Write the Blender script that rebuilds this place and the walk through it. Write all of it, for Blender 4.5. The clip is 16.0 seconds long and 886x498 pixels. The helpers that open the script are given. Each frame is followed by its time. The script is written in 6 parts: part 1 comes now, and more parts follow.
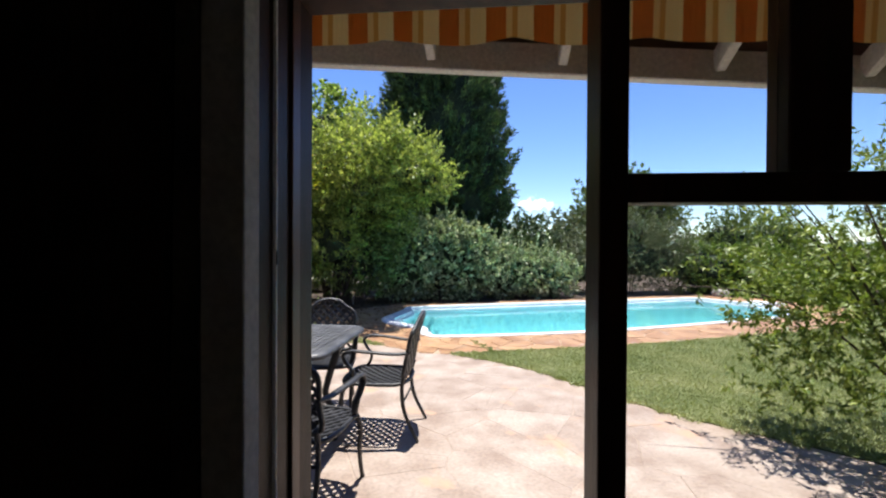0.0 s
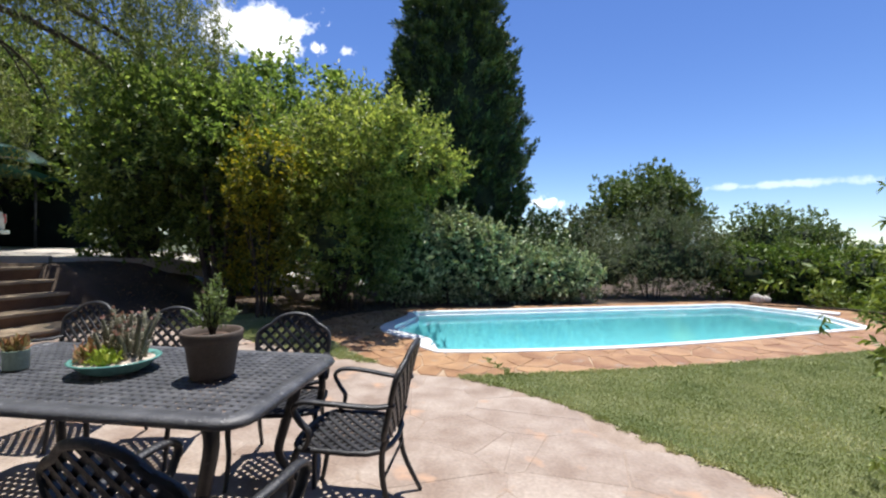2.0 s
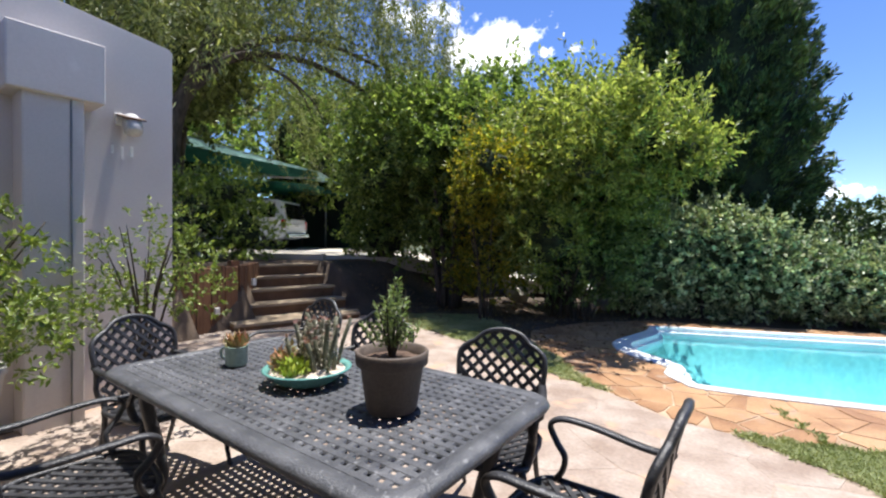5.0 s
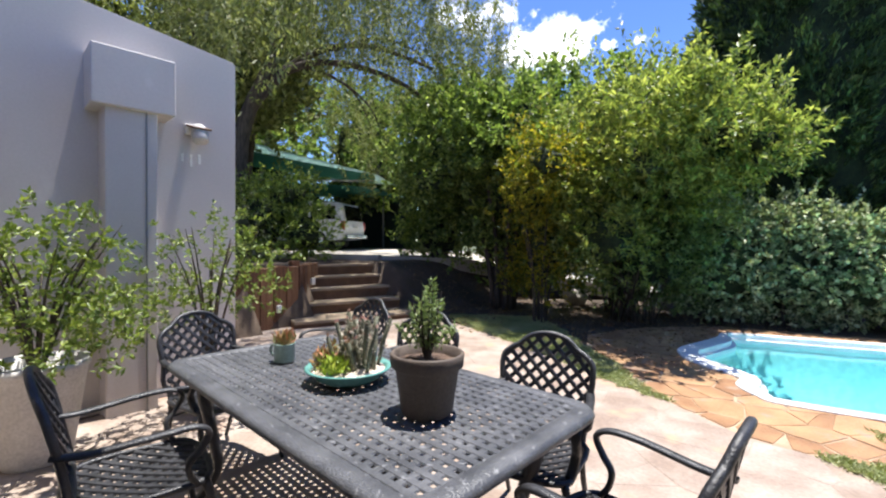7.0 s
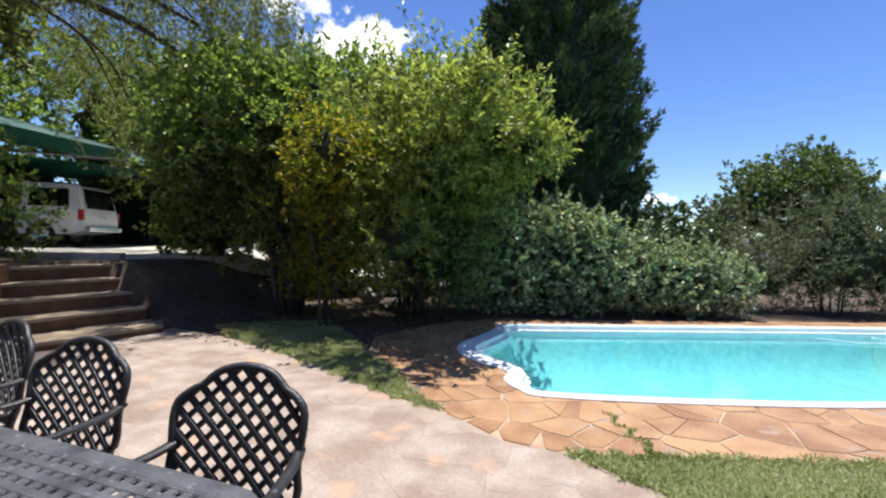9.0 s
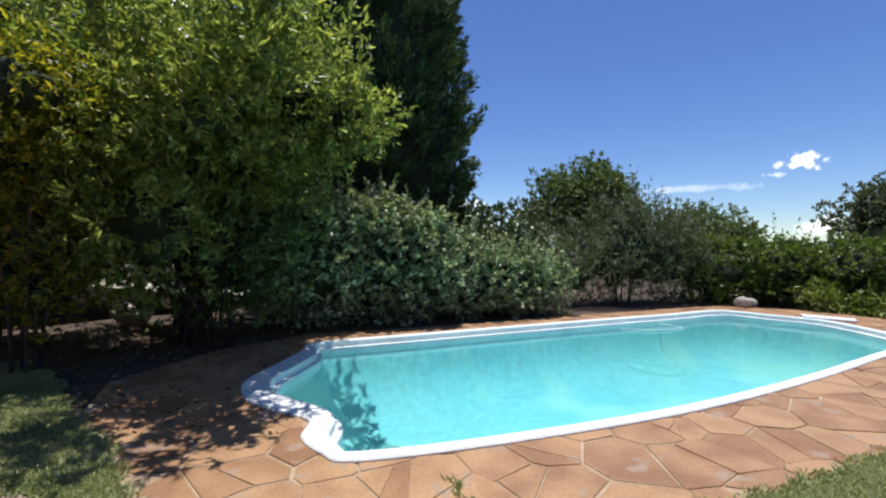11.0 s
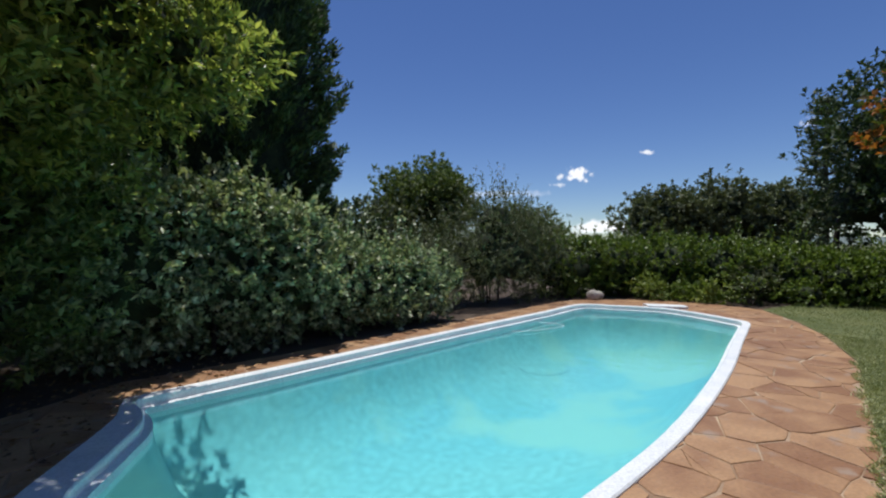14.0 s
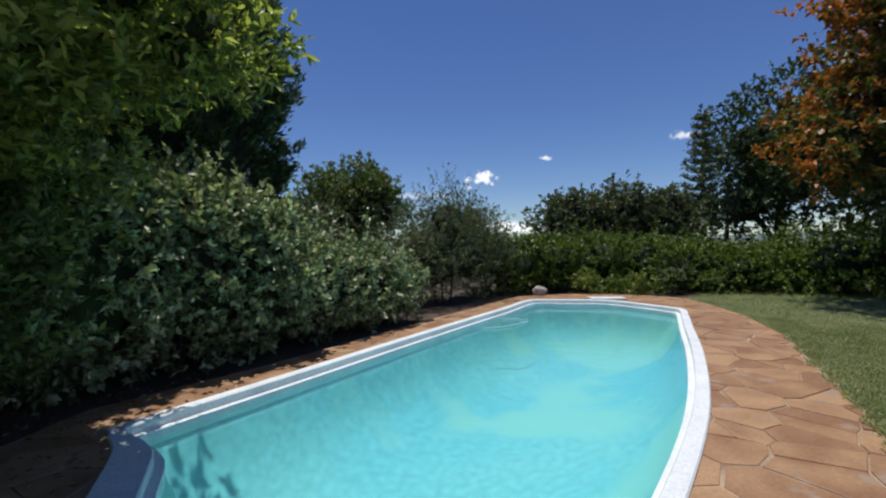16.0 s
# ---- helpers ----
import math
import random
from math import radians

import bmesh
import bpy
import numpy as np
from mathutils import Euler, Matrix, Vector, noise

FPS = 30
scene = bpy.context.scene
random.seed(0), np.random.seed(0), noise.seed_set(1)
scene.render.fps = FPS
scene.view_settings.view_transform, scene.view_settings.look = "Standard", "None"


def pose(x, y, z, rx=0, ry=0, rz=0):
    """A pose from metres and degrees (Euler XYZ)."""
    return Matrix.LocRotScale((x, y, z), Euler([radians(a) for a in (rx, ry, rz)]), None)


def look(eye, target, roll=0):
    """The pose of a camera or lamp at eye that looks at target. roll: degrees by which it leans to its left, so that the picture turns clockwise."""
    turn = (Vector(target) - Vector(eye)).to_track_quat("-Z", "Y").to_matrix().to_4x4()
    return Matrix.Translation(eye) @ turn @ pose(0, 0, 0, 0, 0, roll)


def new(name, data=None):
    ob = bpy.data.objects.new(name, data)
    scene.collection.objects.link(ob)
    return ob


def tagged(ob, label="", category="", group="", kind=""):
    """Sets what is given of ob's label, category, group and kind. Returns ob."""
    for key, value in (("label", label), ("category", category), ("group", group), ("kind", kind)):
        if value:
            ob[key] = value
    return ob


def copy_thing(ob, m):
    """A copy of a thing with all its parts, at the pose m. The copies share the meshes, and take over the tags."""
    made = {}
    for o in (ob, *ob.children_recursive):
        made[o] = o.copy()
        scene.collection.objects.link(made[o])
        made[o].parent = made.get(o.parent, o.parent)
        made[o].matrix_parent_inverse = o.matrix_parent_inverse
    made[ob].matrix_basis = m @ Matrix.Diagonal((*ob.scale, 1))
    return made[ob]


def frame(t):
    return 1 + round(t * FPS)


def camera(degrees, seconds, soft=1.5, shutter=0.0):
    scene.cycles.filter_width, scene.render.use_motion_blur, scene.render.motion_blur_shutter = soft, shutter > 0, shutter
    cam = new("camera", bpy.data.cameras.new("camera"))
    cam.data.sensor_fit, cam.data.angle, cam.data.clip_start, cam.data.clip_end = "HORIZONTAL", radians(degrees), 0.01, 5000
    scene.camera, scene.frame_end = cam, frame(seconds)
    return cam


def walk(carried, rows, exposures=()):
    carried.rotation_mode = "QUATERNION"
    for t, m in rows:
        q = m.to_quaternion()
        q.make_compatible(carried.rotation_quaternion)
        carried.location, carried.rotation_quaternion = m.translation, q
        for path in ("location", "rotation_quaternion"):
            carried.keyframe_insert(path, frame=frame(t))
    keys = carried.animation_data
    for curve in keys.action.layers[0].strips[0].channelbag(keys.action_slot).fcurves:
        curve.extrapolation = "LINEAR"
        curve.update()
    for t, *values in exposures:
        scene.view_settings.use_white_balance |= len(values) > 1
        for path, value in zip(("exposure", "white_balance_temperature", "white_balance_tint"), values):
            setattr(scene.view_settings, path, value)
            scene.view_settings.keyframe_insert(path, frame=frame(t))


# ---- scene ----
cam = camera(90.7, 16.0, soft=2.2)
PATH = [
    (0, (0.911, -1.208, 1.404), (0.719, 0.783, 1.388), 0.3),
    (0.5, (0.887, -0.921, 1.409), (0.697, 1.069, 1.389), 0.5),
    (1, (0.889, -0.629, 1.418), (0.697, 1.362, 1.396), 1.0),
    (1.5, (0.895, -0.376, 1.413), (0.679, 1.612, 1.387), 0.6),
    (2, (0.844, -0.14, 1.401), (0.605, 1.845, 1.376), 0.8),
    (2.5, (0.806, 0.071, 1.372), (0.429, 2.035, 1.346), 0.8),
    (3, (0.763, 0.246, 1.365), (0.191, 2.162, 1.339), 0.8),
    (3.5, (0.729, 0.362, 1.377), (-0.012, 2.219, 1.349), 0.8),
    (4, (0.665, 0.493, 1.37), (-0.234, 2.279, 1.339), 0.7),
    (4.5, (0.627, 0.56, 1.376), (-0.416, 2.266, 1.343), 0.7),
    (5, (0.612, 0.604, 1.377), (-0.563, 2.222, 1.346), 0.6),
    (7.5, (0.651, 0.762, 1.374), (-0.728, 2.21, 1.343), 0.4),
    (8, (0.582, 0.963, 1.34), (-0.65, 2.538, 1.305), 0.9),
    (8.5, (0.603, 1.241, 1.342), (-0.372, 2.988, 1.308), 0.6),
    (9, (0.643, 1.512, 1.353), (-0.021, 3.398, 1.32), 0.8),
    (9.5, (0.645, 1.828, 1.323), (0.254, 3.789, 1.309), 0.2),
    (10, (0.636, 2.227, 1.267), (0.436, 4.217, 1.253), 0.2),
    (12.5, (0.425, 3.444, 1.311), (0.893, 5.389, 1.291), 0.0),
    (13, (0.319, 3.691, 1.299), (0.92, 5.599, 1.282), -0.1),
    (13.5, (0.179, 3.946, 1.293), (0.933, 5.799, 1.274), -0.1),
    (14, (0.002, 4.159, 1.278), (0.851, 5.97, 1.262), -0.3),
    (14.5, (-0.205, 4.283, 1.262), (0.705, 6.064, 1.249), -0.5),
    (15, (-0.39, 4.41, 1.245), (0.594, 6.151, 1.233), -0.7),
    (15.5, (-0.563, 4.569, 1.235), (0.508, 6.258, 1.224), -0.9),
    (16, (-0.785, 4.685, 1.25), (0.41, 6.289, 1.237), -1.2),
]
walk(cam, [(t, look(eye, target, roll)) for t, eye, target, roll in PATH],
     exposures=[(0, 1.15), (1.0, 0.95), (1.6, 0.77), (2.5, 0.77), (5, 1.14), (7.5, 1.34), (8.5, 1.16), (9, 0.9), (10, 0.62), (12.5, 0.1), (16, -0.1)])

# ---- world and sun ----
SUN_TO = Vector((0.03, 0.17, 1.0)).normalized()
sun_elev = math.asin(SUN_TO.z)
sun_rot = math.atan2(SUN_TO.x, SUN_TO.y)
world = bpy.data.worlds.new("world")
scene.world = world
world.use_nodes = True
wn, wl = world.node_tree.nodes, world.node_tree.links
wn.clear()
w_out = wn.new("ShaderNodeOutputWorld")
w_bg = wn.new("ShaderNodeBackground")
w_sky = wn.new("ShaderNodeTexSky")
w_sky.sky_type = "NISHITA"
w_sky.sun_disc = False
w_sky.sun_elevation = sun_elev
w_sky.sun_rotation = sun_rot
w_sky.air_density, w_sky.dust_density, w_sky.ozone_density = 1.0, 0.0, 6.0
w_sky.altitude = 600
w_bg.inputs["Strength"].default_value = 0.098
w_tex = wn.new("ShaderNodeTexCoord")
w_noise = wn.new("ShaderNodeTexNoise")
w_noise.inputs["Scale"].default_value = 19.0
w_noise.inputs["Detail"].default_value = 8.0
w_noise.inputs["Roughness"].default_value = 0.62
wl.new(w_tex.outputs["Generated"], w_noise.inputs["Vector"])
w_wisp = wn.new("ShaderNodeTexNoise")
w_wisp.inputs["Scale"].default_value = 62.0
w_wisp.inputs["Detail"].default_value = 6.0
w_wisp.inputs["Roughness"].default_value = 0.6
wl.new(w_tex.outputs["Generated"], w_wisp.inputs["Vector"])


def wmath(op, a, b=None, c=None, clamp=False):
    nd = wn.new("ShaderNodeMath")
    nd.operation = op
    nd.use_clamp = clamp
    for i, v in enumerate((a, b, c)):
        if v is None:
            continue
        if isinstance(v, (int, float)):
            nd.inputs[i].default_value = v
        else:
            wl.new(v, nd.inputs[i])
    return nd.outputs[0]


def cloud(yaw, pitch, wide, high, thick=1.0):
    """A cloud's mask round a direction: yaw to the left of +y and pitch up in degrees, half sizes in degrees."""
    cy, sy, cp, sp = math.cos(radians(yaw)), math.sin(radians(yaw)), math.cos(radians(pitch)), math.sin(radians(pitch))
    ahead, right, up = (-sy * cp, cy * cp, sp), (cy, sy, 0), (sy * sp, -cy * sp, cp)
    dots = []
    for axis in (ahead, right, up):
        nd = wn.new("ShaderNodeVectorMath")
        nd.operation = "DOT_PRODUCT"
        wl.new(w_tex.outputs["Generated"], nd.inputs[0])
        nd.inputs[1].default_value = axis
        dots.append(nd.outputs["Value"])
    u = wmath("DIVIDE", dots[1], math.sin(radians(wide)))
    v = wmath("DIVIDE", dots[2], math.sin(radians(high)))
    r = wmath("SQRT", wmath("ADD", wmath("MULTIPLY", u, u), wmath("MULTIPLY", v, v)))
    front = wmath("GREATER_THAN", dots[0], 0.2)
    puff = wmath("MULTIPLY", wmath("SUBTRACT", (w_wisp if wide < 3.0 else w_noise).outputs["Fac"], 0.5), 3.6)
    m = wmath("MULTIPLY", wmath("SUBTRACT", wmath("ADD", 0.95, puff), r), 1.5, clamp=True)
    return wmath("MULTIPLY", wmath("MULTIPLY", m, front), thick)


masks = [
    cloud(30.3, 23.8, 6.0, 3.5), cloud(40.0, 27.0, 5.0, 2.2), cloud(23.0, 23.0, 1.0, 0.7, 0.8), cloud(19.5, 23.0, 1.0, 0.6, 0.5),
    cloud(-6.3, 5.4, 2.6, 0.9, 0.7), cloud(-29.8, 6.6, 9.0, 0.45, 0.3), cloud(-42.1, 8.7, 2.2, 0.8, 0.95),
    cloud(-50.0, 10.8, 0.7, 0.4, 0.8), cloud(-47.0, 2.0, 7.0, 0.9, 0.9), cloud(-66.0, 12.0, 1.6, 0.5, 0.7), cloud(-40.0, 7.6, 1.0, 0.35, 0.6),
]
total = masks[0]
for m in masks[1:]:
    total = wmath("MAXIMUM", total, m)
w_mix = wn.new("ShaderNodeMixRGB")
wl.new(total, w_mix.inputs["Fac"])
w_hue = wn.new("ShaderNodeHueSaturation")
w_hue.inputs["Saturation"].default_value = 1.12
w_hue.inputs["Hue"].default_value = 0.512
wl.new(w_sky.outputs["Color"], w_hue.inputs["Color"])
wl.new(w_hue.outputs["Color"], w_mix.inputs["Color1"])
w_mix.inputs["Color2"].default_value = (11.5, 11.6, 11.9, 1)
wl.new(w_mix.outputs["Color"], w_bg.inputs["Color"])
wl.new(w_bg.outputs["Background"], w_out.inputs["Surface"])

sun_data = bpy.data.lights.new("sun", "SUN")
sun_data.energy = 4.2
sun_data.angle = radians(0.53)
sun_data.color = (1.0, 0.97, 0.92)
sun = new("sun", sun_data)
sun.matrix_world = look(SUN_TO * 50, (0, 0, 0))

# ---- materials ----


def surface(name, c1, c2, scale=4.0, rough=0.6, bump=0.15, fine=60.0, metal=0.0, spots=None, rnd=0.0, grain=None, spec=0.5, laid=False, speck=0.45):
    """A painted, stone or wooden surface: two tones blended by broad noise, fine grain in the tone and in the relief."""
    m = bpy.data.materials.new(name)
    m.use_nodes = True
    n, l = m.node_tree.nodes, m.node_tree.links
    b = n["Principled BSDF"]
    tc = n.new("ShaderNodeTexCoord")
    mp = n.new("ShaderNodeMapping")
    if grain:
        mp.inputs["Scale"].default_value = grain
    place_of = n.new("ShaderNodeNewGeometry").outputs["Position"] if laid else tc.outputs["Object"]
    l.new(place_of, mp.inputs["Vector"])
    broad = n.new("ShaderNodeTexNoise")
    broad.inputs["Scale"].default_value = scale
    broad.inputs["Detail"].default_value = 6
    small = n.new("ShaderNodeTexNoise")
    small.inputs["Scale"].default_value = fine
    small.inputs["Detail"].default_value = 4
    l.new(mp.outputs["Vector"], broad.inputs["Vector"])
    l.new(mp.outputs["Vector"], small.inputs["Vector"])
    ramp = n.new("ShaderNodeValToRGB")
    ramp.color_ramp.elements[0].position, ramp.color_ramp.elements[1].position = 0.33, 0.67
    ramp.color_ramp.elements[0].color, ramp.color_ramp.elements[1].color = (*c1, 1), (*c2, 1)
    fac = n.new("ShaderNodeMath")
    fac.operation = "ADD"
    l.new(broad.outputs["Fac"], fac.inputs[0])
    if rnd:
        info = n.new("ShaderNodeObjectInfo")
        k = n.new("ShaderNodeMath")
        k.operation = "MULTIPLY_ADD"
        k.inputs[1].default_value, k.inputs[2].default_value = rnd, -rnd / 2
        l.new(info.outputs["Random"], k.inputs[0])
        l.new(k.outputs[0], fac.inputs[1])
    else:
        fac.inputs[1].default_value = 0
    l.new(fac.outputs[0], ramp.inputs["Fac"])
    tone = n.new("ShaderNodeMixRGB")
    tone.blend_type = "MULTIPLY"
    tone.inputs["Fac"].default_value = speck
    l.new(ramp.outputs["Color"], tone.inputs["Color1"])
    g = n.new("ShaderNodeValToRGB")
    g.color_ramp.elements[0].position, g.color_ramp.elements[1].position = 0.3, 0.7
    g.color_ramp.elements[0].color, g.color_ramp.elements[1].color = (0.55, 0.55, 0.55, 1), (1.15, 1.15, 1.15, 1)
    l.new(small.outputs["Fac"], g.inputs["Fac"])
    l.new(g.outputs["Color"], tone.inputs["Color2"])
    last = tone.outputs["Color"]
    if spots:
        sp = n.new("ShaderNodeTexNoise")
        sp.inputs["Scale"].default_value = spots[1]
        sp.inputs["Detail"].default_value = 5
        l.new(place_of, sp.inputs["Vector"])
        sr = n.new("ShaderNodeValToRGB")
        sr.color_ramp.elements[0].position, sr.color_ramp.elements[1].position = spots[2], spots[2] + 0.08
        l.new(sp.outputs["Fac"], sr.inputs["Fac"])
        mix = n.new("ShaderNodeMixRGB")
        mix.inputs["Color2"].default_value = (*spots[0], 1)
        l.new(sr.outputs["Color"], mix.inputs["Fac"])
        l.new(last, mix.inputs["Color1"])
        last = mix.outputs["Color"]
    l.new(last, b.inputs["Base Color"])
    b.inputs["Roughness"].default_value = rough
    b.inputs["Metallic"].default_value = metal
    b.inputs["Specular IOR Level"].default_value = spec
    if bump:
        bp = n.new("ShaderNodeBump")
        bp.inputs["Strength"].default_value = bump
        bp.inputs["Distance"].default_value = 0.01
        l.new(small.outputs["Fac"], bp.inputs["Height"])
        l.new(bp.outputs["Normal"], b.inputs["Normal"])
    return m


def leafy(name, tones, through_it=0.35, rough=0.5, patchy=0.0):
    """Leaves: each takes its own tone, light shines through, with a soft sheen."""
    m = bpy.data.materials.new(name)
    m.use_nodes = True
    n, l = m.node_tree.nodes, m.node_tree.links
    b = n["Principled BSDF"]
    geo = n.new("ShaderNodeNewGeometry")
    ramp = n.new("ShaderNodeValToRGB")
    els = ramp.color_ramp.elements
    for i, (pos, c) in enumerate(tones):
        e = els[i] if i < 2 else els.new(pos)
        e.position, e.color = pos, (*c, 1)
    if patchy:
        tc, nz, mr, ad = n.new("ShaderNodeTexCoord"), n.new("ShaderNodeTexNoise"), n.new("ShaderNodeMapRange"), n.new("ShaderNodeMix")
        nz.inputs["Scale"].default_value, nz.inputs["Detail"].default_value = patchy, 4.0
        mr.inputs["From Min"].default_value, mr.inputs["From Max"].default_value = 0.3, 0.7
        ad.inputs["Factor"].default_value = 0.6
        l.new(tc.outputs["Object"], nz.inputs["Vector"])
        l.new(nz.outputs["Fac"], mr.inputs["Value"])
        l.new(geo.outputs["Random Per Island"], ad.inputs[2])
        l.new(mr.outputs["Result"], ad.inputs[3])
        l.new(ad.outputs[0], ramp.inputs["Fac"])
    else:
        l.new(geo.outputs["Random Per Island"], ramp.inputs["Fac"])
    l.new(ramp.outputs["Color"], b.inputs["Base Color"])
    b.inputs["Roughness"].default_value = rough
    b.inputs["Specular IOR Level"].default_value = 0.45
    tr = n.new("ShaderNodeBsdfTranslucent")
    warm = n.new("ShaderNodeMixRGB")
    warm.blend_type = "MULTIPLY"
    warm.inputs["Fac"].default_value = 1
    warm.inputs["Color2"].default_value = (1.2, 1.3, 0.66, 1)
    l.new(ramp.outputs["Color"], warm.inputs["Color1"])
    l.new(warm.outputs["Color"], tr.inputs["Color"])
    mix = n.new("ShaderNodeMixShader")
    mix.inputs["Fac"].default_value = through_it * 0.75
    l.new(b.outputs["BSDF"], mix.inputs[1])
    l.new(tr.outputs["BSDF"], mix.inputs[2])
    l.new(mix.outputs["Shader"], n["Material Output"].inputs["Surface"])
    return m


def glass(name, tint=(1, 1, 1), gloss=0.06):
    m = bpy.data.materials.new(name)
    m.use_nodes = True
    n, l = m.node_tree.nodes, m.node_tree.links
    n.remove(n["Principled BSDF"])
    t, g, mix = n.new("ShaderNodeBsdfTransparent"), n.new("ShaderNodeBsdfGlossy"), n.new("ShaderNodeMixShader")
    t.inputs["Color"].default_value = (*tint, 1)
    g.inputs["Roughness"].default_value = 0.01
    fr = n.new("ShaderNodeFresnel")
    fr.inputs["IOR"].default_value = 1.3
    l.new(fr.outputs["Fac"], mix.inputs["Fac"])
    l.new(t.outputs["BSDF"], mix.inputs[1])
    l.new(g.outputs["BSDF"], mix.inputs[2])
    l.new(mix.outputs["Shader"], n["Material Output"].inputs["Surface"])
    return m


M_EARTH = surface("earth", (0.050, 0.035, 0.024), (0.115, 0.080, 0.056), 1.5, 0.95, 0.8, 40)
M_FARGROUND = surface("far_ground", (0.07, 0.09, 0.035), (0.15, 0.15, 0.07), 0.05, 0.95, 0.2, 1.0)
M_LAWN = surface("lawn_soil", (0.085, 0.115, 0.035), (0.15, 0.165, 0.065), 1.2, 0.9, 0.5, 90)
M_GRASS = leafy("grass_blades", [(0.0, (0.15, 0.20, 0.065)), (1.0, (0.58, 0.54, 0.32)), (0.5, (0.34, 0.365, 0.165))], 0.3, patchy=1.6)
M_DECK = surface("deck_flagstone", (0.27, 0.135, 0.065), (0.45, 0.265, 0.135), 2.6, 0.55, 0.6, 45, rnd=0.30, laid=True, spots=((0.33, 0.235, 0.17), 4, 0.60))
M_PATIO = surface("patio_flagstone", (0.26, 0.19, 0.148), (0.41, 0.335, 0.28), 3.2, 0.72, 0.5, 40, rnd=0.12, laid=True, spots=((0.43, 0.275, 0.185), 2.3, 0.60))
M_JOINT_D = surface("deck_mortar", (0.28, 0.175, 0.105), (0.55, 0.42, 0.29), 2.0, 0.9, 0.5, 80)
M_JOINT_P = surface("patio_mortar", (0.30, 0.225, 0.175), (0.39, 0.31, 0.25), 5, 0.9, 0.4, 80)
M_COPING = surface("coping_white_paint", (0.72, 0.76, 0.78), (0.86, 0.88, 0.88), 3, 0.55, 0.3, 70, spots=((0.55, 0.62, 0.66), 9, 0.66))
M_POOLFLOOR = surface("pool_floor_plaster", (0.35, 0.595, 0.66), (0.48, 0.645, 0.66), 0.42, 0.75, 0.1, 12, spots=((0.55, 0.65, 0.60), 0.5, 0.50), speck=0.35)
M_WINGWALL = surface("grey_plaster", (0.505, 0.455, 0.43), (0.575, 0.525, 0.50), 0.8, 0.85, 0.06, 50, spots=((0.63, 0.585, 0.56), 1.6, 0.68), speck=0.1)
M_WHITE = surface("white_paint", (0.70, 0.68, 0.62), (0.80, 0.78, 0.72), 2, 0.6, 0.1, 60)
M_ROOMWALL = surface("room_wall_paint", (0.52, 0.48, 0.42), (0.60, 0.56, 0.50), 1.5, 0.85, 0.1, 60)
M_DARKWOOD = surface("dark_stained_wood", (0.036, 0.015, 0.008), (0.075, 0.031, 0.016), 3, 0.48, 0.15, 50, grain=(8, 8, 0.6), spec=0.2)
M_SOFFIT = surface("brown_soffit_wood", (0.07, 0.035, 0.02), (0.12, 0.06, 0.035), 3, 0.6, 0.2, 60, grain=(1, 8, 8))
M_CURTAIN = surface("dark_curtain", (0.05, 0.022, 0.016), (0.085, 0.04, 0.028), 6, 0.9, 0.3, 140)
M_TILEFLOOR = surface("room_floor", (0.16, 0.10, 0.07), (0.24, 0.15, 0.10), 1.5, 0.45, 0.1, 50)
M_IRON = surface("black_cast_metal", (0.016, 0.016, 0.018), (0.045, 0.045, 0.05), 9, 0.42, 0.35, 120, metal=0.0, spots=((0.10, 0.10, 0.11), 26, 0.66))
M_IRONTOP = surface("weathered_cast_metal", (0.055, 0.057, 0.064), (0.12, 0.122, 0.132), 7, 0.40, 0.4, 120, spots=((0.19, 0.19, 0.20), 30, 0.62))
M_SLEEPER = surface("brown_sleeper_wood", (0.10, 0.042, 0.02), (0.22, 0.105, 0.05), 3, 0.8, 0.6, 50, grain=(6, 6, 0.5), rnd=0.35, spots=((0.28, 0.19, 0.12), 6, 0.64))
M_STEP = surface("step_paving", (0.25, 0.185, 0.12), (0.37, 0.285, 0.19), 3, 0.8, 0.4, 50)
M_RISER = surface("step_brick", (0.10, 0.048, 0.022), (0.165, 0.088, 0.045), 5, 0.85, 0.5, 50)
M_DRIVE = surface("drive_concrete", (0.42, 0.38, 0.33), (0.56, 0.51, 0.45), 1.5, 0.9, 0.3, 40)
M_POT = surface("brown_clay_pot", (0.09, 0.066, 0.052), (0.125, 0.095, 0.075), 6, 0.7, 0.2, 90)
M_SOIL = surface("potting_soil", (0.06, 0.035, 0.022), (0.16, 0.10, 0.07), 30, 0.95, 1.0, 160)
M_BOWL = surface("sea_green_glaze", (0.10, 0.26, 0.24), (0.16, 0.36, 0.32), 6, 0.25, 0.05, 60)
M_MUG = surface("sage_enamel", (0.24, 0.33, 0.27), (0.32, 0.42, 0.35), 8, 0.3, 0.05, 60)
M_GRAVEL = surface("pale_gravel", (0.5, 0.4, 0.32), (0.72, 0.62, 0.52), 60, 0.9, 1.0, 160)
M_PLANTER = surface("pale_grey_planter", (0.46, 0.44, 0.43), (0.56, 0.54, 0.52), 4, 0.7, 0.2, 60)
M_BARK = surface("grey_brown_bark", (0.04, 0.031, 0.024), (0.11, 0.085, 0.065), 8, 0.95, 1.0, 40, grain=(3, 3, 0.6))
# near-black colour that holds the deep shade under the carport
M_PORT_SHADE = surface("painted_carport_shade", (0.012, 0.022, 0.018), (0.022, 0.04, 0.032), 1.5, 0.85, 0.1, 200)
M_SHADECLOTH = surface("green_shade_cloth", (0.03, 0.17, 0.13), (0.05, 0.24, 0.18), 1.5, 0.8, 0.1, 200)
M_SHADETOP = surface("faded_shade_cloth", (0.36, 0.50, 0.48), (0.50, 0.62, 0.60), 2, 0.8, 0.1, 200)
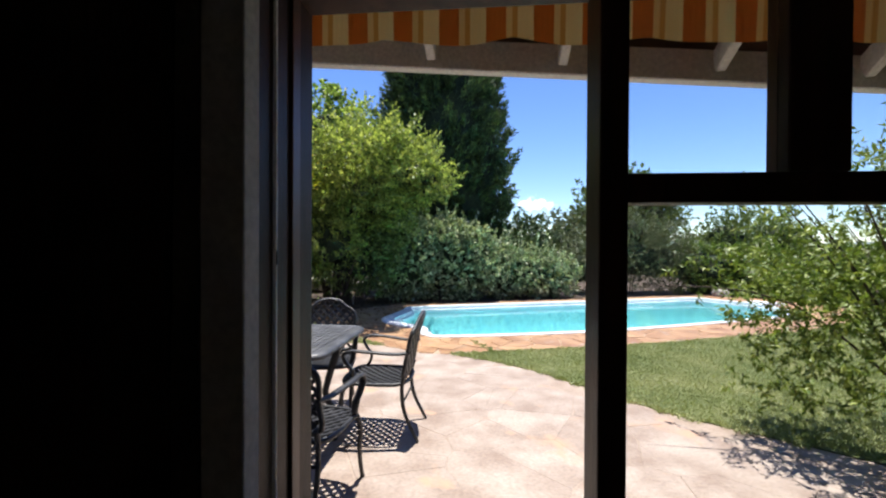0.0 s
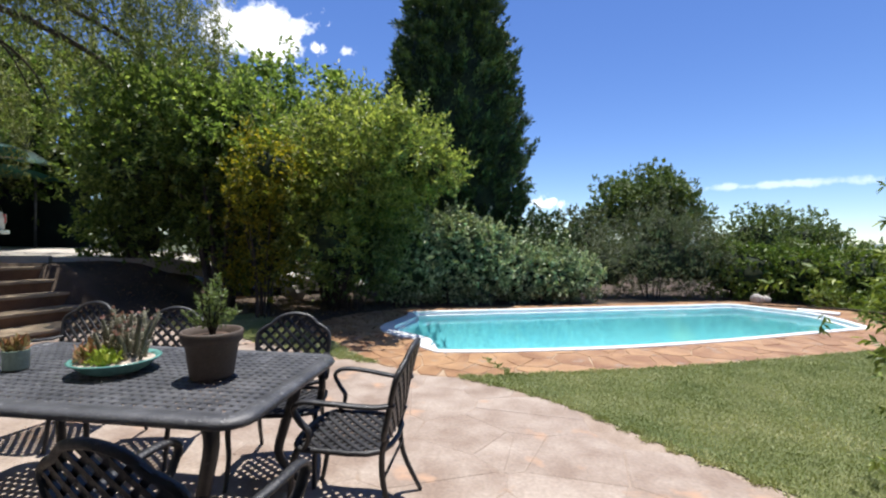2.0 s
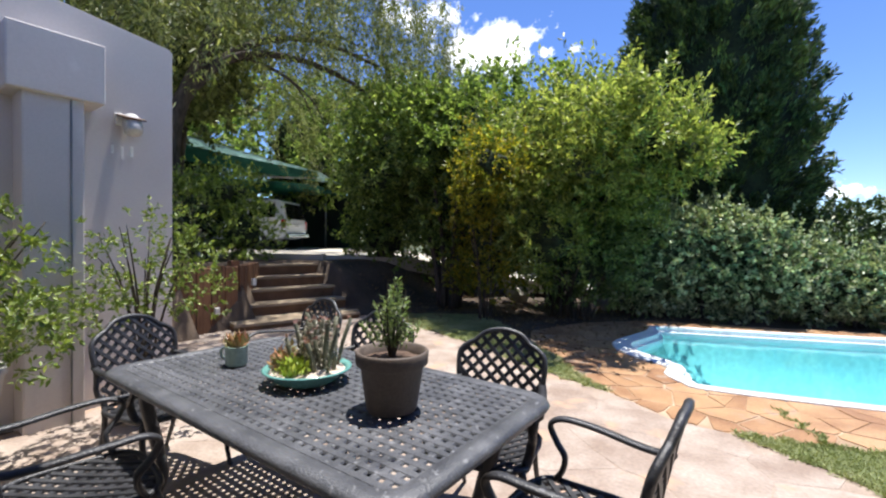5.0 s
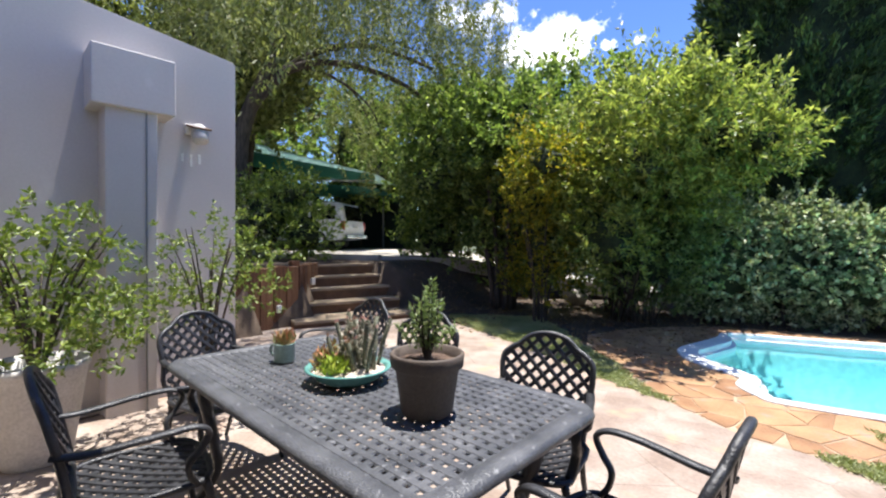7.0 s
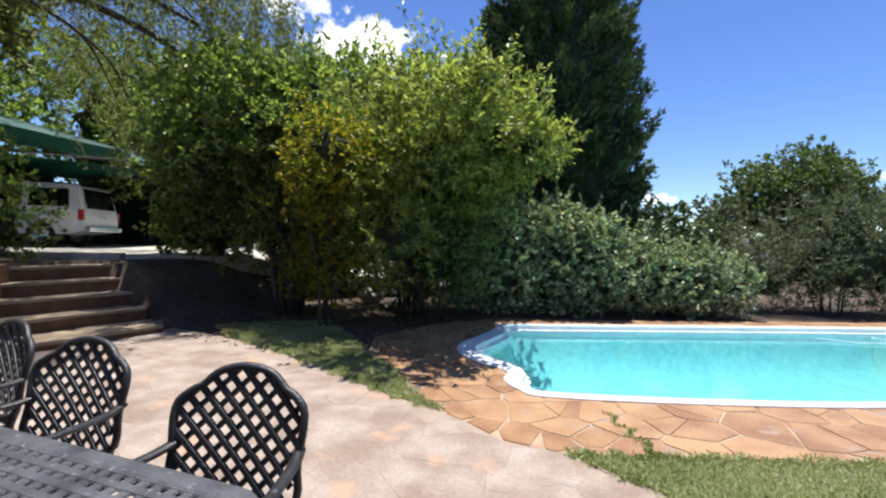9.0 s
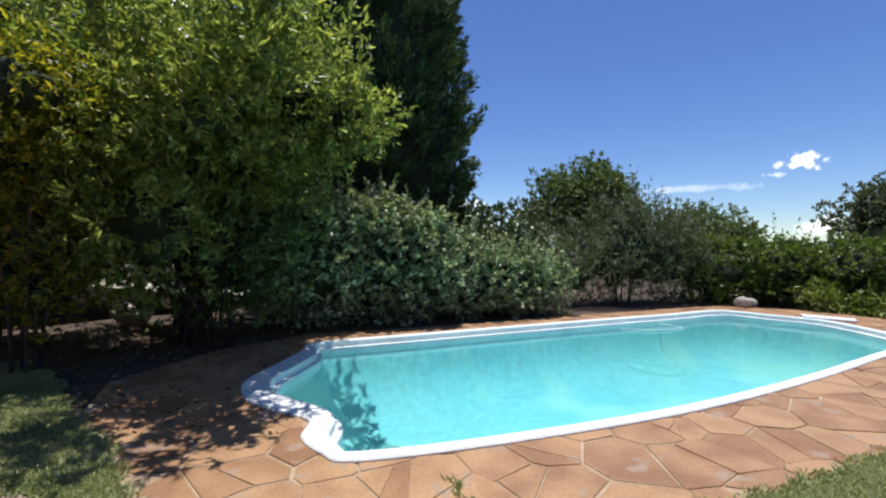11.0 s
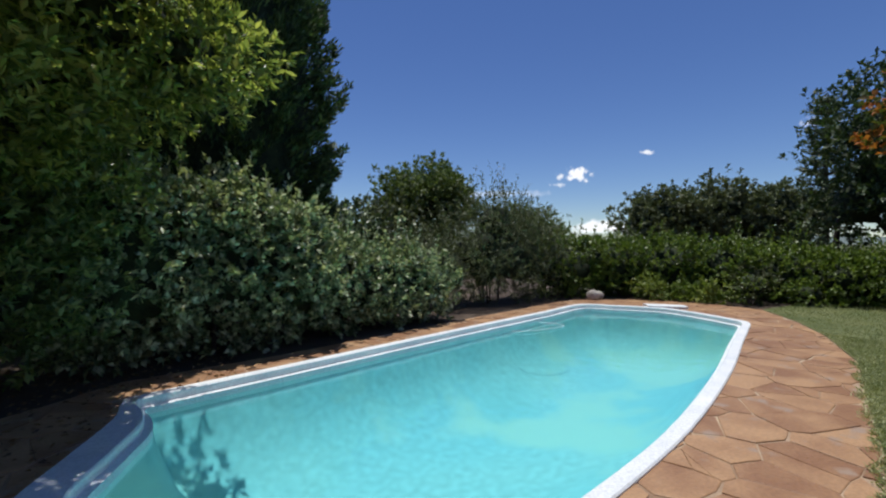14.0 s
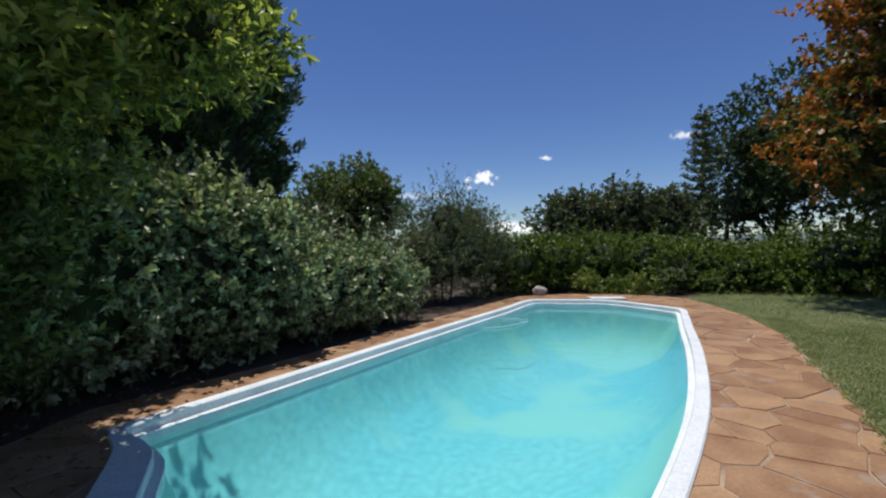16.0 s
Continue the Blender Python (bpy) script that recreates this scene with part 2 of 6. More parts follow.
M_STEEL = surface("grey_steel", (0.20, 0.20, 0.20), (0.30, 0.30, 0.30), 5, 0.45, 0.1, 80, metal=0.6)
M_CARPAINT = surface("white_car_paint", (0.76, 0.77, 0.78), (0.80, 0.81, 0.82), 1, 0.22, 0.0)
M_CARGLASS = surface("dark_car_glass", (0.006, 0.007, 0.008), (0.012, 0.013, 0.014), 1, 0.05, 0.0)
M_TYRE = surface("tyre_rubber", (0.012, 0.012, 0.012), (0.025, 0.025, 0.025), 8, 0.8, 0.3, 90)
M_CHROME = surface("bumper_metal", (0.55, 0.55, 0.56), (0.68, 0.68, 0.7), 3, 0.2, 0.0, metal=1.0)
M_RED = surface("tail_lamp_red", (0.35, 0.01, 0.01), (0.5, 0.02, 0.015), 10, 0.15, 0.0)
M_PLATE = surface("number_plate_white", (0.7, 0.7, 0.66), (0.78, 0.78, 0.74), 6, 0.4, 0.0)
M_BLACK = surface("black_plastic", (0.012, 0.012, 0.012), (0.02, 0.02, 0.02), 4, 0.5, 0.1)
M_AMBER = surface("amber_glass_ball", (0.35, 0.16, 0.03), (0.55, 0.28, 0.06), 4, 0.05, 0.0)
M_HOSE = surface("white_hose_plastic", (0.74, 0.78, 0.80), (0.84, 0.86, 0.88), 4, 0.4, 0.1)
M_STONE = surface("pale_garden_stone", (0.36, 0.33, 0.29), (0.55, 0.51, 0.46), 6, 0.9, 0.8, 50)
M_HILL = surface("distant_hill", (0.10, 0.14, 0.13), (0.16, 0.20, 0.18), 0.004, 1.0, 0.0, 0.03)
M_GLASS = glass("window_glass")

# near-black tone of the crown cores: shade between leaves put into colour
L_CORE = surface("inner_shade_core", (0.010, 0.017, 0.006), (0.030, 0.045, 0.014), 9.0, 0.95, 1.0, 22)
L_BUSH = leafy("light_bush_leaves", [(0.0, (0.075, 0.105, 0.026)), (1.0, (0.46, 0.47, 0.15)), (0.5, (0.20, 0.245, 0.068))], 0.75, 0.38)
L_TREE = leafy("broad_tree_leaves", [(0.0, (0.06, 0.095, 0.024)), (1.0, (0.40, 0.46, 0.16)), (0.55, (0.165, 0.235, 0.066))], 0.75, 0.36)
L_GOLD = leafy("golden_bush_leaves", [(0.0, (0.075, 0.10, 0.014)), (1.0, (0.52, 0.40, 0.04)), (0.55, (0.20, 0.205, 0.026))], 0.65)
L_CONIFER = leafy("conifer_sprays", [(0.0, (0.022, 0.042, 0.016)), (1.0, (0.125, 0.185, 0.055)), (0.6, (0.055, 0.095, 0.030))], 0.2, 0.6)
L_VARIEG = leafy("variegated_leaves", [(0.0, (0.075, 0.115, 0.052)), (1.0, (0.70, 0.71, 0.48)), (0.5, (0.25, 0.31, 0.165))], 0.35, 0.4)
L_OLIVE = leafy("grey_green_leaves", [(0.0, (0.06, 0.07, 0.035)), (1.0, (0.19, 0.21, 0.10)), (0.5, (0.10, 0.12, 0.055))], 0.3)
L_HEDGE = leafy("hedge_leaves", [(0.0, (0.05, 0.085, 0.018)), (1.0, (0.24, 0.31, 0.06)), (0.5, (0.12, 0.18, 0.034))], 0.4, 0.4)
L_WILLOW = leafy("drooping_leaves", [(0.0, (0.06, 0.075, 0.022)), (1.0, (0.34, 0.35, 0.14)), (0.5, (0.155, 0.18, 0.06))], 0.55)
L_FRESH = leafy("fresh_shrub_leaves", [(0.0, (0.08, 0.125, 0.022)), (1.0, (0.32, 0.37, 0.085)), (0.5, (0.16, 0.22, 0.042))], 0.4, 0.45)
L_OAK = leafy("far_tree_leaves", [(0.0, (0.055, 0.09, 0.025)), (1.0, (0.20, 0.25, 0.075)), (0.5, (0.115, 0.16, 0.045))], 0.35)
L_PINE = leafy("far_pine_needles", [(0.0, (0.055, 0.072, 0.03)), (1.0, (0.20, 0.22, 0.10)), (0.5, (0.115, 0.14, 0.06))], 0.25)
L_ORANGE = leafy("autumn_leaves", [(0.0, (0.035, 0.055, 0.012)), (1.0, (0.62, 0.22, 0.06)), (0.45, (0.10, 0.115, 0.022)), (0.58, (0.48, 0.17, 0.035))], 0.4, patchy=0.55)
L_DARK = leafy("dark_tree_leaves", [(0.0, (0.022, 0.042, 0.016)), (1.0, (0.09, 0.13, 0.045)), (0.5, (0.045, 0.08, 0.026))], 0.3)
L_POT = leafy("pot_shrub_leaves", [(0.0, (0.12, 0.17, 0.05)), (1.0, (0.36, 0.42, 0.20)), (0.5, (0.22, 0.29, 0.11))], 0.4)
# darker leaf tones: shade low in the large bush put into colour
L_SHADED = leafy("shaded_growth_leaves", [(0.0, (0.05, 0.08, 0.024)), (1.0, (0.32, 0.38, 0.15)), (0.55, (0.14, 0.195, 0.065))], 0.55, 0.36)
L_SUCC = leafy("pink_succulent", [(0.0, (0.20, 0.22, 0.08)), (1.0, (0.50, 0.20, 0.12)), (0.5, (0.36, 0.26, 0.12))], 0.1, 0.4)
L_LIME = leafy("lime_succulent", [(0.0, (0.22, 0.30, 0.03)), (1.0, (0.48, 0.52, 0.08)), (0.5, (0.34, 0.42, 0.05))], 0.15, 0.4)
L_CACTUS = leafy("grey_green_cactus", [(0.0, (0.075, 0.082, 0.05)), (1.0, (0.26, 0.24, 0.18)), (0.5, (0.14, 0.14, 0.09))], 0.0, 0.6)
L_SPINE = leafy("pale_spines", [(0.0, (0.24, 0.20, 0.15)), (1.0, (0.62, 0.58, 0.50)), (0.5, (0.42, 0.37, 0.30))], 0.1, 0.6)
M_BEAD = surface("red_brown_varnish", (0.10, 0.035, 0.016), (0.17, 0.062, 0.03), 3, 0.42, 0.1, 50, grain=(8, 8, 0.6))
L_FLOWER = leafy("pink_flowers", [(0.0, (0.28, 0.12, 0.10)), (1.0, (0.55, 0.42, 0.36)), (0.5, (0.42, 0.24, 0.20))], 0.2)

# ---- building tools ----


def part(name, bm, material, parent=None, label="", smooth=False):
    me = bpy.data.meshes.new(name)
    bm.normal_update()
    bm.to_mesh(me)
    bm.free()
    me.materials.append(material)
    if smooth:
        for p in me.polygons:
            p.use_smooth = True
    ob = new(name, me)
    if parent is not None:
        ob.parent = parent
    if label:
        ob["label"] = label
    return ob


def thing(name, at=(0, 0, 0), label="", category="", group="", kind="", turn=0.0):
    ob = new(name)
    ob.matrix_basis = pose(*at, 0, 0, turn)
    return tagged(ob, label, category, group, kind)


def box(bm, x0, y0, z0, x1, y1, z1, bevel=0.0):
    r = bmesh.ops.create_cube(bm, size=1.0)
    for v in r["verts"]:
        v.co = Vector(((x0 + x1) / 2 + v.co.x * (x1 - x0), (y0 + y1) / 2 + v.co.y * (y1 - y0), (z0 + z1) / 2 + v.co.z * (z1 - z0)))
    if bevel:
        es = list({e for v in r["verts"] for e in v.link_edges})
        bmesh.ops.bevel(bm, geom=es, offset=bevel, segments=2, affect="EDGES", profile=0.5)
    return bm


def tube(bm, pts, radii, sides=8, flat=1.0, cap=True):
    """A tube along pts; radii one number or one a point; flat squeezes it across."""
    pts = [Vector(p) for p in pts]
    if isinstance(radii, (int, float)):
        radii = [radii] * len(pts)
    rings = []
    side = None
    for i, p in enumerate(pts):
        d = (pts[min(i + 1, len(pts) - 1)] - pts[max(i - 1, 0)]).normalized()
        if side is None:
            side = d.cross(Vector((0, 0, 1)))
            if side.length < 1e-3:
                side = d.cross(Vector((1, 0, 0)))
        side = (side - d * side.dot(d)).normalized()
        up = side.cross(d)
        rings.append([bm.verts.new(p + side * math.cos(a) * radii[i] * flat + up * math.sin(a) * radii[i]) for a in [2 * math.pi * k / sides for k in range(sides)]])
    for a, b in zip(rings, rings[1:]):
        for k in range(sides):
            bm.faces.new((a[k], a[(k + 1) % sides], b[(k + 1) % sides], b[k]))
    if cap:
        bm.faces.new(rings[0][::-1])
        bm.faces.new(rings[-1])
    return bm


def lathe(bm, profile, sides=28, at=(0, 0, 0), squash=1.0):
    rings = [[bm.verts.new((at[0] + r * math.cos(2 * math.pi * k / sides), at[1] + r * squash * math.sin(2 * math.pi * k / sides), at[2] + z)) for k in range(sides)] for r, z in profile]
    for a, b in zip(rings, rings[1:]):
        for k in range(sides):
            bm.faces.new((a[k], a[(k + 1) % sides], b[(k + 1) % sides], b[k]))
    return bm


def slab(bm, poly, z0, z1):
    """A flat slab over an outline of (x, y)."""
    top = [bm.verts.new((x, y, z1)) for x, y in poly]
    low = [bm.verts.new((x, y, z0)) for x, y in poly]
    bm.faces.new(top)
    n = len(poly)
    for i in range(n):
        bm.faces.new((low[i], low[(i + 1) % n], top[(i + 1) % n], top[i]))
    bmesh.ops.triangulate(bm, faces=[f for f in bm.faces if len(f.verts) > 4])
    bmesh.ops.recalc_face_normals(bm, faces=bm.faces[:])
    return bm


def smooth_loop(pts, steps=5, closed=True):
    """A smooth line through pts (Catmull-Rom)."""
    out, n = [], len(pts)
    for i in range(n if closed else n - 1):
        p = [Vector(pts[(i + k) % n] if closed else pts[min(max(i + k, 0), n - 1)]) for k in (-1, 0, 1, 2)]
        for s in range(steps):
            t = s / steps
            out.append(0.5 * ((2 * p[1]) + (p[2] - p[0]) * t + (2 * p[0] - 5 * p[1] + 4 * p[2] - p[3]) * t * t + (3 * p[1] - p[0] - 3 * p[2] + p[3]) * t ** 3))
    if not closed:
        out.append(Vector(pts[-1]))
    return out


def inside(x, y, poly):
    hit = False
    for (x0, y0), (x1, y1) in zip(poly, poly[1:] + poly[:1]):
        if (y0 > y) != (y1 > y) and x < (x1 - x0) * (y - y0) / (y1 - y0) + x0:
            hit = not hit
    return hit


def offset_loop(loop, d):
    """The closed outline (counter-clockwise) moved inwards by d."""
    out, n = [], len(loop)
    for i in range(n):
        a, b = Vector(loop[i - 1]), Vector(loop[(i + 1) % n])
        t = (b - a).normalized()
        out.append((loop[i][0] - t.y * d, loop[i][1] + t.x * d))
    return out


def mesh_arrays(name, verts, faces_tri, material, parent=None, label=""):
    me = bpy.data.meshes.new(name)
    nv, nf = len(verts), len(faces_tri)
    me.vertices.add(nv)
    me.vertices.foreach_set("co", np.ascontiguousarray(verts, dtype=np.float32).ravel())
    me.loops.add(nf * 3)
    me.loops.foreach_set("vertex_index", np.ascontiguousarray(faces_tri, dtype=np.int32).ravel())
    me.polygons.add(nf)
    me.polygons.foreach_set("loop_start", np.arange(0, nf * 3, 3, dtype=np.int32))
    me.update(calc_edges=True)
    me.materials.append(material)
    ob = new(name, me)
    if parent is not None:
        ob.parent = parent
    if label:
        ob["label"] = label
    return ob


def unit(v):
    return v / np.maximum(np.linalg.norm(v, axis=1, keepdims=True), 1e-9)


def leaves(name, pos, way, length, width, rng, material, parent=None, fold=0.25, label="", facing=False, flat=0.0):
    """Leaf blades at pos, a folded diamond each; they point along way, or lie across it with facing."""
    n = len(pos)
    way = unit(way)
    if facing:
        nor = way
        way = unit(np.cross(nor, rng.normal(size=(n, 3))) + nor * 0.35 + np.array([0, 0, -0.15]))
        side = unit(np.cross(way, nor))
        nor = np.cross(side, way)
    else:
        side = unit(np.cross(way, rng.normal(size=(n, 3)) * 0.55 + [0, 0, flat]))
        nor = np.cross(side, way)
    s = rng.uniform(0.65, 1.25, (n, 1))
    ln, wd = length * s, width * s
    v = np.empty((n, 4, 3))
    v[:, 0] = pos
    v[:, 1] = pos + way * ln * 0.45 + side * wd * 0.5 + nor * wd * fold
    v[:, 2] = pos + way * ln
    v[:, 3] = pos + way * ln * 0.45 - side * wd * 0.5 + nor * wd * fold
    base = np.arange(n)[:, None] * 4
    f = np.concatenate([base + [0, 1, 2], base + [0, 2, 3]], 1).reshape(-1, 3)
    return mesh_arrays(name, v.reshape(-1, 3), f, material, parent, label)


def crown_points(blobs, n, rng, clump=0.28, clumps=90, fill=0.35, rough=0.22):
    """Leaf places in clumps over and within ellipsoids, with the way outwards."""
    sizes = np.array([(b[3] * b[4] * b[5]) ** (2 / 3) for b in blobs])
    share = sizes / sizes.sum()
    pos, out = [], []
    for b, w in zip(blobs, share):
        c, r = np.array(b[:3]), np.array(b[3:6])
        nc = max(8, int(clumps * w * len(blobs) ** 0.5))
        d = unit(rng.normal(size=(nc, 3)))
        rad = np.where(rng.random(nc) < fill, rng.uniform(0.35, 0.85, nc), 1 + rng.normal(0, rough * 0.5, nc)) [:, None]
        cc = c + d * r * rad
        k = rng.integers(0, nc, int(n * w))
        off = unit(rng.normal(size=(len(k), 3))) * rng.uniform(0.45, 1.12, (len(k), 1)) * clump * 1.5 * (0.6 + 0.9 * rng.random((nc, 1))[k])
        pos.append(cc[k] + off)
        out.append(unit(d[k] * 0.35 + unit(off) * 0.9 + np.array([0, 0, 0.25]) + rng.normal(size=off.shape) * 0.6))
    return np.concatenate(pos), np.concatenate(out)


def square(d, p):
    """Directions drawn out from a ball towards a box with rounded corners."""
    return d / ((np.abs(d) ** p).sum(axis=1, keepdims=True)) ** (1 / p)


def sprigs(blobs, n, rng, reach, clumps, fill, rough, boxy=2.0, leafs=13):
    """Leafy twigs in tufts over and within ellipsoids: leaf places and the ways the leaves point."""
    sizes = np.array([(b[3] * b[4] * b[5]) ** (2 / 3) for b in blobs])
    pos, way = [], []
    for b, w in zip(blobs, sizes / sizes.sum()):
        c, r = np.array(b[:3]), np.array(b[3:6])
        nc = max(5, int(clumps * w * len(blobs) ** 0.5))
        d = unit(rng.normal(size=(nc, 3)))
        rad = np.where(rng.random(nc) < fill, rng.uniform(0.3, 0.8, nc), 0.95 + rng.normal(0, rough * 0.35, nc))[:, None]
        cc = c + square(d, boxy) * r * rad
        m = max(4, int(n * w / leafs))
        k = rng.integers(0, nc, m)
        tuft = unit(d[k] * 0.8 + rng.normal(size=(m, 3)) * 0.6 + [0, 0, 0.45])
        foot = cc[k] + rng.normal(size=(m, 3)) * reach * 0.55 - tuft * reach * 0.3
        ln = reach * rng.uniform(0.6, 1.5, (m, 1, 1))
        s = np.sqrt(rng.random((m, leafs, 1)))
        p = foot[:, None] + tuft[:, None] * ln * s
        o = unit(rng.normal(size=(m * leafs, 3))).reshape(m, leafs, 3)
        pos.append(p.reshape(-1, 3))
        way.append((tuft[:, None] * (0.35 + 0.5 * s) + o * 0.9).reshape(-1, 3))
    return np.concatenate(pos), unit(np.concatenate(way))


def plant(name, at, label, category, material, blobs, n, length, width, seed, stems=None, bark=None, clump=0.28, clumps=90, fill=0.35, rough=0.22, droop=0.0, group="", floor_z=0.03, part_name="crown", core=0.5, uneven=True, shoots=0, boxy=2.0):
    """A shrub or tree: stems as tapered tubes and a crown of leafy twigs; blobs and stems are relative to its foot."""
    rng = np.random.default_rng(seed)
    root = thing(name, at, label, category, group)
    full = list(blobs)
    for b in blobs if uneven else ():
        for d in unit(rng.normal(size=(6, 3)) + [0, 0, 0.25]):
            s = rng.uniform(0.26, 0.5)
            full.append((b[0] + d[0] * b[3] * 0.95, b[1] + d[1] * b[4] * 0.95, b[2] + d[2] * b[5] * 0.95, b[3] * s, b[4] * s, b[5] * s))
    pos, out = sprigs(full, n, rng, clump * 1.7, clumps, fill, rough, boxy)
    if shoots:
        pick = rng.integers(0, len(blobs), shoots)
        bb = np.array([blobs[i][:6] for i in pick])
        d = unit(rng.normal(size=(shoots, 3)) + [0, 0, 0.7])
        foot = bb[:, :3] + d * bb[:, 3:] * 0.92
        lean_ = np.column_stack([rng.normal(0, 0.25, (shoots, 2)), np.ones(shoots)]) + d * 0.4
        s = np.linspace(0.0, 1.0, 22)[None, :, None] * rng.uniform(0.2, 0.6, (shoots, 1, 1))
        sp = (foot[:, None] + lean_[:, None] * s).reshape(-1, 3) + rng.normal(0, 0.010, (shoots * 22, 3))
        sw = unit(np.repeat(lean_, 22, 0) * 0.6 + rng.normal(0, 0.6, (shoots * 22, 3)))
        pos, out = np.concatenate([pos, sp]), np.concatenate([out, sw])
    keep = pos[:, 2] > floor_z
    pos, out = pos[keep], out[keep]
    out[:, 2] -= droop
    leaves(part_name, pos, out, length, width, rng, material, root, flat=0.7)
    # added solid core, coloured dark so gaps in the crown read as shade
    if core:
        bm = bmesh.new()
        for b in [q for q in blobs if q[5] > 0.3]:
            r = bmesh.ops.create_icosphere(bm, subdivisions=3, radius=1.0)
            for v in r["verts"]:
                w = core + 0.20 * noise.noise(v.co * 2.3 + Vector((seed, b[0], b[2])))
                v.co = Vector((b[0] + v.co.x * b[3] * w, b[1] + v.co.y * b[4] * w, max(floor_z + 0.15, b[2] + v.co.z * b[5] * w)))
        part("inner_shade_core", bm, L_CORE, root, "dark solid core standing for the shade inside the crown", smooth=True)
    for pts, r0, r1 in stems or ():
        bm = bmesh.new()
        line = smooth_loop(pts, 4, closed=False) if len(pts) > 2 else [Vector(p) for p in pts]
        k = len(line) - 1
        tube(bm, line, [r0 + (r1 - r0) * i / k for i in range(k + 1)], 8)
        part("trunk" if r0 > 0.05 else "branch", bm, bark or M_BARK, root, smooth=True)
    return root


# ---- ground ----
POOL_PTS = [(0.25, 5.41), (1.4, 5.68), (2.8, 6.14), (4.4, 6.85), (5.9, 7.62), (6.85, 8.10), (7.42, 8.42), (7.56, 8.80), (7.68, 9.60), (7.62, 10.22), (7.15, 10.82), (6.55, 11.36),
            (5.2, 10.86), (3.6, 10.28), (2.0, 9.68), (0.5, 9.10), (-0.72, 8.64), (-0.86, 8.48), (-0.84, 8.10), (-0.95, 7.50), (-1.04, 6.95), (-0.86, 6.50), (-0.50, 6.20), (-0.22, 6.03),
            (-0.20, 5.75), (-0.02, 5.52)]
POOL = [(p.x, p.y) for p in smooth_loop(POOL_PTS, 5)]
PATIO = [(-3.5, -0.6), (4.5, -0.6), (4.2, 1.3), (3.2, 2.1), (2.55, 2.55), (2.12, 3.0), (1.84, 3.35), (1.45, 3.82), (1.0, 4.15), (0.52, 4.42), (0.07, 4.45), (-0.55, 4.82), (-1.1, 5.0), (-1.7, 5.27), (-2.95, 5.82), (-4.1, 6.2), (-5.6, 6.4), (-6.3, 4.6), (-5.7, 3.0), (-3.9, 2.5), (-3.6, 1.0)]
LAWN_R = [(0.52, 4.42), (1.0, 4.15), (1.45, 3.82), (1.84, 3.35), (2.12, 3.0), (2.55, 2.55), (3.2, 2.1), (4.2, 1.3), (5.5, -1.0), (20, -6), (34, 4), (16, 10.0), (11.0, 9.3), (9.2, 9.2), (8.3, 8.2), (7.3, 7.35), (6.0, 6.5), (4.6, 5.9), (3.5, 5.40), (2.46, 5.02), (1.5, 4.72), (0.9, 4.52)]
LAWN_L = [(-0.55, 4.82), (-1.1, 5.0), (-1.7, 5.27), (-2.95, 5.82), (-4.1, 6.2), (-4.9, 6.75), (-4.3, 7.3), (-3.6, 7.7), (-2.7, 6.95), (-1.9, 6.1), (-1.35, 5.65), (-0.9, 5.1)]


def fill_between(name, outer, hole, z, material, tag_label):
    bm = bmesh.new()
    es = []
    for loop in (outer, hole):
        vs = [bm.verts.new((x, y, z)) for x, y in loop]
        es += [bm.edges.new((vs[i], vs[(i + 1) % len(vs)])) for i in range(len(vs))]
    bmesh.ops.triangle_fill(bm, use_beauty=True, use_dissolve=False, edges=es)
    for f in bm.faces:
        if f.normal.z < 0:
            f.normal_flip()
    return tagged(part(name, bm, material), tag_label, "ground", kind="structure")


ring = [(4000 * math.cos(a), 4000 * math.sin(a)) for a in [2 * math.pi * k / 48 for k in range(48)]]
near = [(-30, -14), (30, -14), (34, 30), (-30, 30)]
ground = fill_between("ground", near, POOL, -0.035, M_EARTH, "dark bare garden soil under the hedges")
far_ground = fill_between("ground", ring, near, -0.06, M_FARGROUND, "green and tan land out to the horizon")

# raised ground beyond the stairs
TERRACE = [(-5.35, 1.6), (-5.95, 3.4), (-6.17, 4.35), (-7.1, 5.3), (-6.75, 6.6), (-6.9, 9.0), (-9.5, 12.0), (-17, 19), (-29, 19), (-29, -3), (-5.35, -3)]


def seg_dist(x, y, a, b):
    ax, ay, bx, by = *a, *b
    t = max(0, min(1, ((x - ax) * (bx - ax) + (y - ay) * (by - ay)) / ((bx - ax) ** 2 + (by - ay) ** 2)))
    return math.hypot(x - ax - t * (bx - ax), y - ay - t * (by - ay))


def rise(x, y):
    if inside(x, y, TERRACE):
        return 0.97
    d = min(seg_dist(x, y, TERRACE[k], TERRACE[k + 1]) for k in (3, 4, 5, 6))
    if (x + 6.0) * 0.27 + (y - 4.7) * 0.96 < 1.45:
        return -0.08
    t = max(0.0, 1 - d / 1.7)
    return -0.08 + 1.05 * t * t * (3 - 2 * t)


bm = bmesh.new()
gx, gy = 93, 84
grid = [[bm.verts.new((-29 + 27.5 * i / gx, -3 + 22 * j / gy, 0)) for j in range(gy + 1)] for i in range(gx + 1)]
for col in grid:
    for v in col:
        h = rise(v.co.x, v.co.y)
        v.co.z = h + (0.03 * noise.noise(v.co * 1.3) if h > 0 else 0)
for i in range(gx):
    for j in range(gy):
        if max(grid[i][j].co.z, grid[i + 1][j].co.z, grid[i][j + 1].co.z, grid[i + 1][j + 1].co.z) > -0.05:
            bm.faces.new((grid[i][j], grid[i + 1][j], grid[i + 1][j + 1], grid[i][j + 1]))
for v in [v for v in bm.verts if not v.link_faces]:
    bm.verts.remove(v)
tagged(part("ground", bm, M_EARTH, smooth=True), "raised bank of dark soil beside the stairs", "ground", kind="structure")

